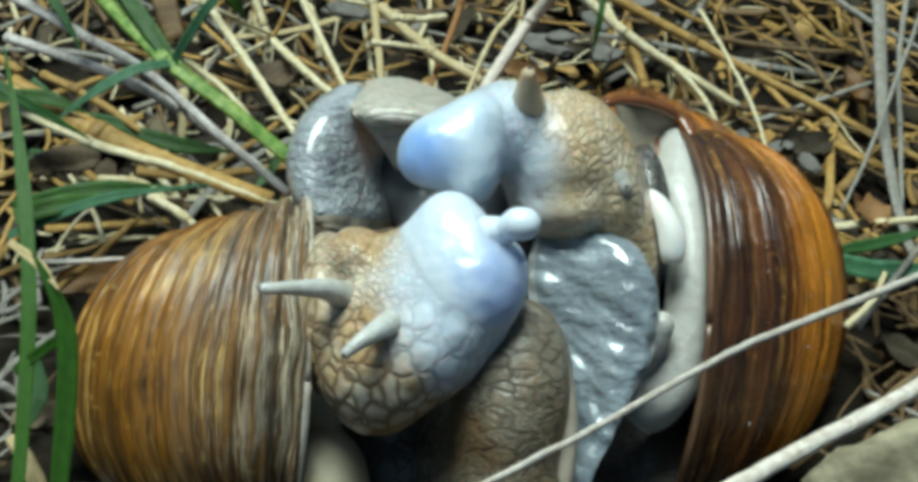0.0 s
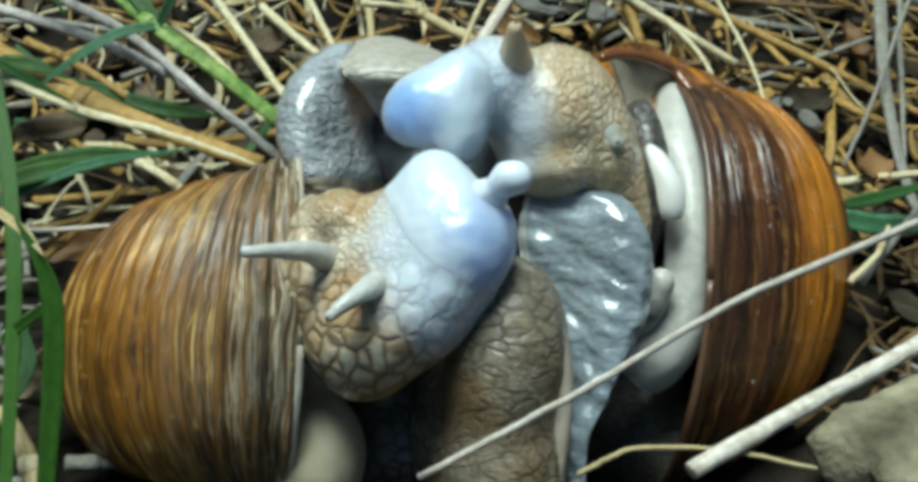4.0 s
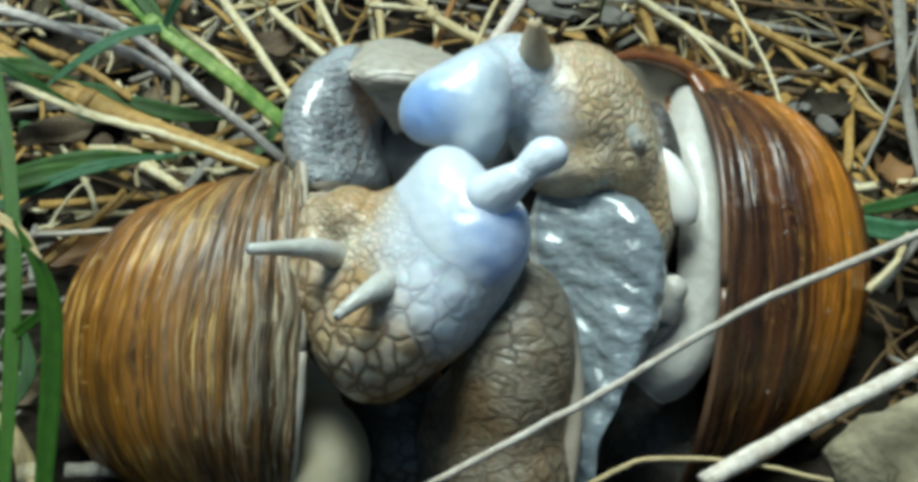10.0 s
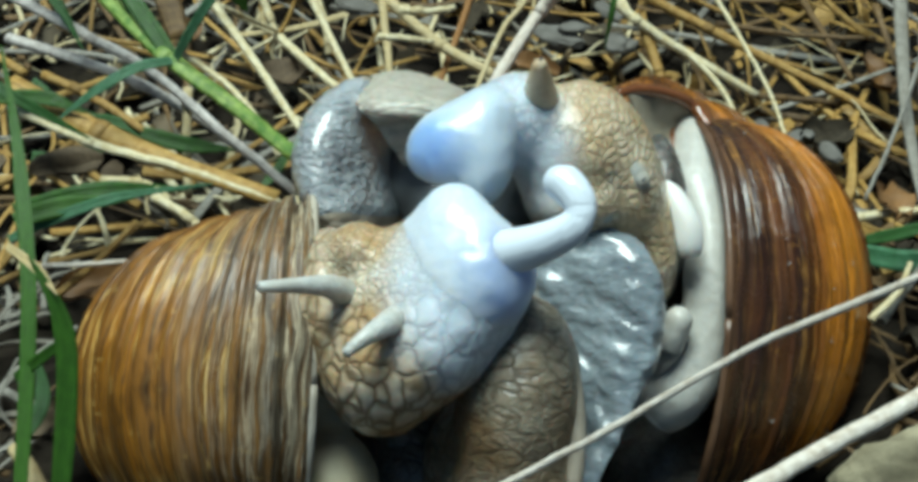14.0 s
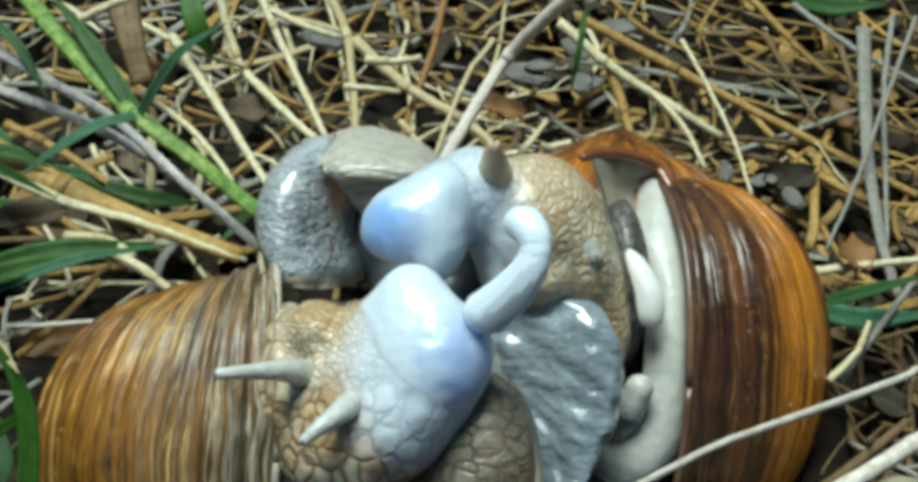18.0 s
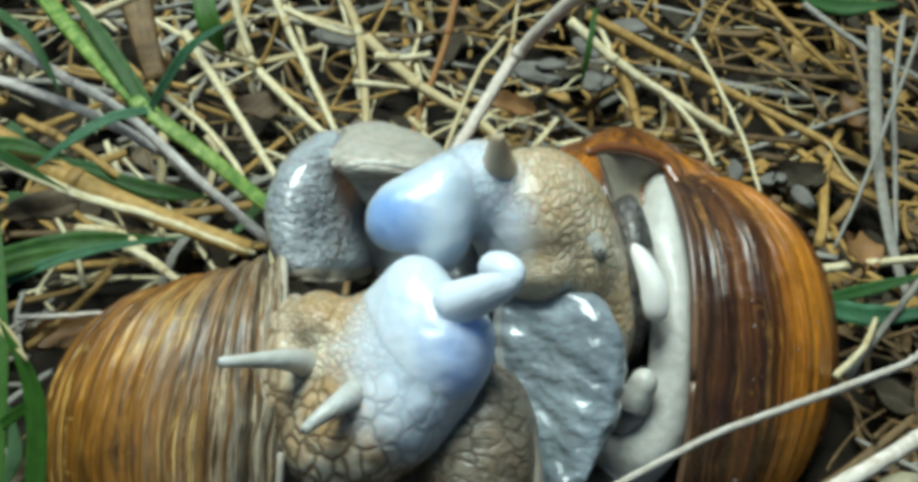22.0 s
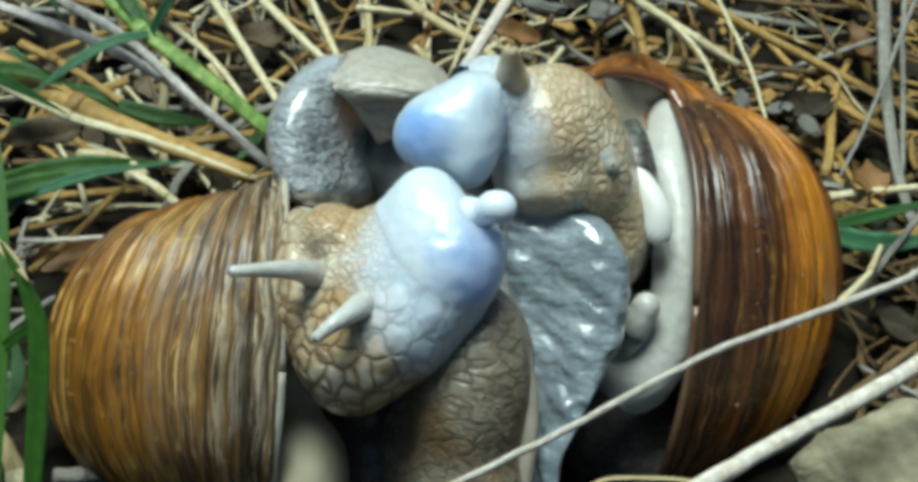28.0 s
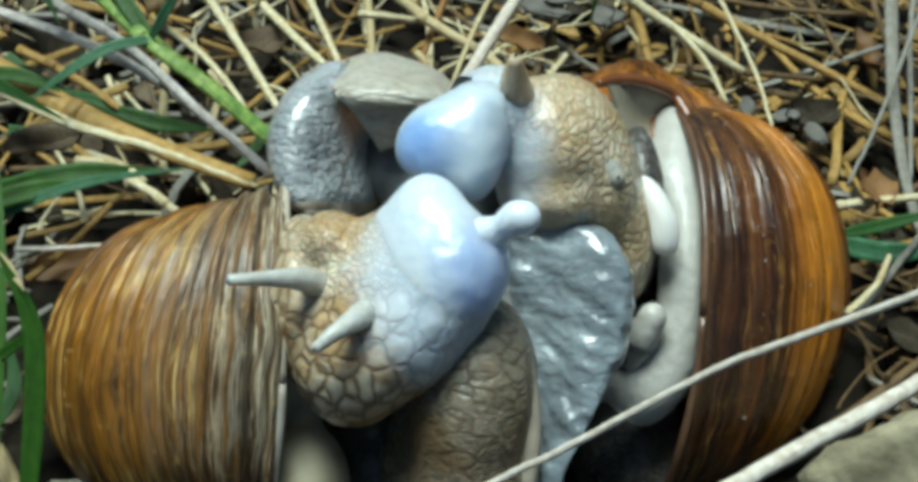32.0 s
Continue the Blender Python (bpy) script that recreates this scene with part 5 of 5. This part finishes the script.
def scraps(label, mat, count, seed, area, size):
    """Torn, curled scraps of dead leaf strewn over the soil."""
    rng = np.random.RandomState(seed)
    V, F, U = [], [], []
    for q in range(count):
        x, y = rng.uniform(area[0], area[1]), rng.uniform(area[2], area[3])
        if y < 22 and -50 < x < 52:
            continue
        r, a, wide = rng.uniform(*size), rng.uniform(0, 6.28), rng.uniform(0.3, 0.8)
        m = Matrix.Translation((x, y, rise(y, x) + rng.uniform(0.5, 4))) @ Euler((rng.normal(0, 0.5), rng.normal(0, 0.5), a)).to_matrix().to_4x4()
        curl, o = rng.uniform(-0.5, 0.5) / r, len(V)
        for side in (0.12, -0.12):
            for i in range(6):
                for j in range(4):
                    p, w = i / 5 * 2 - 1, j / 3 * 2 - 1
                    edge = 1 + 0.4 * noise.noise((p * 2 + q, w * 2, 0.5))
                    lx, ly = p * r * edge, w * r * wide * edge * math.sqrt(max(0.08, 1 - p * p))
                    V.append(tuple(m @ Vector((lx, ly, curl * (ly * ly + 0.4 * lx * lx) + 0.15 * r * noise.noise((p * 1.7, w * 1.7, q)) + side))))
                    U.append((w * 0.5 + 0.5, p + q))
        for side in range(2):
            for i in range(5):
                for j in range(3):
                    b = o + side * 24 + i * 4 + j
                    f = (b, b + 1, b + 5, b + 4)
                    F.append(f if side else f[::-1])
    thing("leaf_litter", label, "leaves", kind="stuff", data=mesh("leaf_litter", V, F, mat, U))


scraps("grey torn dead leaf scraps covering the soil, darkened by painted shade", LEAF_GREY, 320, 31, (-95, 105, 12, 120), (1.5, 5.0))
scraps("brown torn dead leaf scraps covering the soil", LEAF_DRY, 160, 32, (-75, 85, -60, 60), (1.0, 3.2))
scraps("tan torn straw scraps covering the soil", STRAW_GOLD, 150, 33, (0, 100, 22, 115), (0.8, 2.6))

litter("straw_litter", "mixed chaff beside the chestnut shell", STRAW_BROWN, 60, 9, (0, 4), (0.2, 0.7), (4, 14), 0.3, None, (48, 75, -25, 20))
litter("straw_litter", "thin brown chaff beside the chestnut shell", STRAW_BROWN, 46, 14, (0, 5), (0.15, 0.5), (4, 16), 0.3, None, (44, 80, -30, 22))
litter("straw_litter", "golden chaff behind the chestnut shell", STRAW_GOLD, 100, 15, (0, 6), (0.2, 0.6), (5, 20), 0.25, None, (5, 95, 20, 110))
litter("straw_litter", "fine pale chaff scattered over the straw", STRAW, 150, 16, (1, 8), (0.12, 0.3), (4, 16), 0.3, None, (-90, 60, 16, 110))
litter("straw_litter", "grey chaff beside the tan shell", STRAW_GREY, 60, 10, (0, 5), (0.2, 0.7), (4, 16), 0.3, None, (-75, -46, -45, 20))


# ---- what moves ----
def motions():
    east = [
        (0, pose(-0.00034, -0.00038, -0.00044)),
        (2, pose(-0.00090, -0.00021, -0.00026)),
        (4, pose(-0.00091, -0.00051, -0.00059)),
        (6.5, pose(-0.00035, -0.00013, -0.00014)),
        (7, pose(-0.00044, -0.00011, -0.00012)),
        (8, pose(-0.00029, -0.00018, -0.00021)),
        (9, pose(-0.00001, 0.00000, 0.00000)),
        (10, pose(0.00010, -0.00025, -0.00029)),
        (11, pose(0.00004, -0.00029, -0.00033)),
        (12, pose(-0.00012, -0.00041, -0.00047)),
        (13, pose(-0.00002, -0.00044, -0.00051)),
        (14, pose(-0.00006, -0.00049, -0.00057)),
        (14.5, pose(0.00002, -0.00064, -0.00073)),
        (16.5, pose(-0.00025, -0.00091, -0.00102)),
        (17, pose(-0.00051, -0.00091, -0.00103)),
        (18, pose(-0.00093, -0.00075, -0.00085)),
        (19, pose(-0.00112, -0.00080, -0.00090)),
        (20, pose(-0.00103, -0.00070, -0.00078)),
        (21, pose(-0.00109, -0.00073, -0.00081)),
        (22, pose(-0.00104, -0.00071, -0.00080)),
        (23, pose(-0.00065, -0.00053, -0.00058)),
        (24, pose(-0.00051, -0.00051, -0.00056)),
        (25, pose(-0.00006, -0.00034, -0.00036)),
        (25.5, pose(0.00014, -0.00023, -0.00024)),
        (28, pose(-0.00008, -0.00028, -0.00029)),
        (30, pose(0.00000, -0.00043, -0.00045)),
        (32, pose(-0.00015, -0.00051, -0.00053)),
    ]
    west = [
        (0, pose(0.00028, -0.00031, -0.00036)),
        (2, pose(-0.00020, -0.00057, -0.00066)),
        (4, pose(-0.00041, -0.00047, -0.00053)),
        (6.5, pose(-0.00013, -0.00008, -0.00009)),
        (7, pose(-0.00009, -0.00010, -0.00012)),
        (8, pose(-0.00014, -0.00010, -0.00012)),
        (9, pose(0.00000, 0.00000, 0.00000)),
        (10, pose(0.00012, -0.00009, -0.00010)),
        (11, pose(0.00010, -0.00006, -0.00007)),
        (12, pose(0.00003, -0.00010, -0.00012)),
        (13, pose(0.00005, -0.00011, -0.00013)),
        (14, pose(-0.00004, -0.00016, -0.00018)),
        (14.5, pose(0.00003, -0.00024, -0.00028)),
        (16.5, pose(-0.00016, -0.00032, -0.00035)),
        (17, pose(-0.00027, -0.00035, -0.00040)),
        (18, pose(-0.00044, -0.00032, -0.00037)),
        (19, pose(-0.00068, -0.00040, -0.00045)),
        (20, pose(-0.00069, -0.00033, -0.00037)),
        (21, pose(-0.00071, -0.00027, -0.00030)),
        (22, pose(-0.00061, -0.00032, -0.00036)),
        (23, pose(-0.00038, -0.00015, -0.00017)),
        (24, pose(-0.00041, -0.00006, -0.00006)),
        (25, pose(-0.00033, 0.00005, 0.00005)),
        (25.5, pose(-0.00023, 0.00015, 0.00016)),
        (28, pose(0.00025, 0.00028, 0.00028)),
        (30, pose(0.00038, 0.00022, 0.00023)),
        (32, pose(0.00013, 0.00036, 0.00037)),
    ]
    slide = [
        (0, pose(0.00056, -0.00034, -0.00038)),
        (2, pose(0.00009, -0.00026, -0.00030)),
        (4, pose(0.00005, -0.00036, -0.00040)),
        (7, pose(-0.00041, -0.00030, -0.00034)),
        (9, pose(-0.00000, -0.00000, 0.00000)),
        (12, pose(0.00011, -0.00053, -0.00061)),
        (14, pose(-0.00053, -0.00049, -0.00057)),
        (17, pose(-0.00073, 0.00027, 0.00029)),
        (19, pose(-0.00084, -0.00036, -0.00042)),
        (22, pose(-0.00091, -0.00004, -0.00004)),
        (25, pose(0.00013, -0.00053, -0.00058)),
        (28, pose(-0.00075, -0.00009, -0.00009)),
        (30, pose(-0.00083, 0.00004, 0.00005)),
        (32, pose(-0.00096, -0.00011, -0.00011)),
    ]
    for ob in (head_e, tent_c, tent_d, wart):
        walk(ob, east)
    for ob in (head_w, organ_w, tent_a, tent_b):
        walk(ob, west)
    walk(sole_e, slide)
    # the hanging foot creeps towards the tan shell
    creep = [(t, pose(d * MM, 0, 0)) for t, d in ((0, -0.7), (4, -1.1), (9, -0.9), (14, -1.4), (19, -1.7), (23, -2.1), (28, -2.5), (32, -2.7))]
    for ob in (front_foot, foot_edge):
        walk(ob, creep)
    # its organ draws back towards the shell late on
    drawn = lambda t: 0.0016 * min(1.0, max(0.0, (t - 22) / 5))  # noqa: E731
    walk(organ_e, [(t, Matrix.Translation((drawn(t), 0, 0)) @ m) for t, m in east])
    # root, middle and end of the outstretched tip, in mm
    reach = [
        (0, (0.4, -19.0, 42.1), (2.0, -20.1, 43.9), (3.5, -20.5, 45.0)),
        (1, (0.1, -19.0, 42.1), (1.4, -20.0, 43.9), (2.8, -20.3, 45.1)),
        (2, (-0.1, -19.8, 41.1), (1.4, -20.6, 43.3), (2.9, -20.7, 44.7)),
        (3, (-0.4, -20.0, 40.8), (1.0, -20.7, 43.1), (2.5, -20.6, 44.8)),
        (4.5, (0.6, -19.2, 41.8), (2.1, -20.1, 43.8), (3.7, -20.3, 45.1)),
        (6.5, (0.5, -20.9, 43.6), (2.6, -21.3, 45.5), (4.8, -20.5, 46.3)),
        (8, (0.6, -20.7, 43.8), (2.9, -20.9, 46.0), (5.2, -19.8, 47.1)),
        (9, (0.6, -20.6, 44.0), (3.0, -20.7, 46.2), (5.4, -19.6, 47.4)),
        (10.5, (0.7, -21.3, 43.3), (3.2, -21.1, 45.7), (5.7, -19.8, 47.2)),
        (12, (-0.5, -23.0, 41.3), (5.6, -22.5, 45.6), (6.3, -20.1, 46.8)),
        (13, (1.5, -22.3, 42.0), (7.2, -22.2, 45.9), (6.1, -19.7, 47.3)),
        (14, (1.9, -22.0, 42.5), (7.3, -22.2, 45.9), (6.3, -19.2, 47.9)),
        (14.5, (1.6, -22.1, 42.3), (7.8, -21.4, 46.8), (6.6, -18.5, 48.7)),
        (16.5, (3.5, -20.4, 44.2), (8.1, -18.9, 49.7), (6.8, -15.5, 51.9)),
        (17, (3.6, -20.3, 44.4), (8.0, -19.0, 49.6), (6.8, -15.6, 51.9)),
        (18, (3.2, -20.7, 43.9), (6.9, -19.6, 48.9), (6.2, -16.6, 50.7)),
        (19, (1.6, -20.7, 43.9), (6.3, -20.3, 48.1), (5.6, -17.6, 49.6)),
        (20, (1.0, -21.4, 43.1), (5.7, -20.8, 47.5), (4.8, -18.2, 48.8)),
        (21, (0.7, -21.5, 42.9), (4.9, -21.3, 46.9), (4.2, -19.0, 48.0)),
        (21.5, (0.8, -21.3, 43.2), (4.7, -21.4, 46.8), (4.1, -19.3, 47.6)),
        (22, (0.1, -20.7, 43.9), (4.3, -21.2, 47.1), (3.7, -19.7, 47.2)),
        (22.5, (-0.6, -21.0, 43.5), (3.5, -21.7, 46.5), (3.6, -20.3, 46.5)),
        (23, (0.8, -18.8, 42.1), (2.4, -19.8, 44.0), (3.9, -20.1, 45.2)),
        (24, (0.2, -19.0, 41.9), (1.7, -20.1, 43.7), (3.1, -20.4, 44.9)),
        (25.5, (0.0, -19.1, 41.8), (1.4, -20.1, 43.7), (2.8, -20.4, 44.8)),
        (27.5, (0.6, -18.6, 42.3), (1.9, -19.7, 44.0), (3.1, -20.0, 45.1)),
        (28.5, (1.0, -18.4, 42.5), (2.4, -19.5, 44.2), (3.9, -19.9, 45.2)),
        (29.5, (1.4, -18.5, 42.4), (2.9, -19.4, 44.3), (4.4, -19.7, 45.5)),
        (30, (1.6, -18.8, 42.1), (3.2, -19.6, 44.1), (4.8, -19.6, 45.5)),
        (30.5, (1.8, -19.2, 41.6), (3.3, -19.8, 43.9), (4.8, -19.7, 45.4)),
        (32, (1.3, -19.2, 41.7), (3.2, -20.0, 43.7), (5.1, -20.0, 45.1)),
    ]
    for i, ob in enumerate(beads):
        s = i / (BEADS - 1)
        rows = []
        for t, a, b, c in reach:
            a, b, c = Vector(a), Vector(b), Vector(c)
            mid = b * 2 - (a + c) / 2
            p = a * (1 - s) ** 2 + mid * 2 * s * (1 - s) + c * s * s
            rows.append((t, Matrix.Translation(p * MM)))
        walk(ob, rows)


motions()
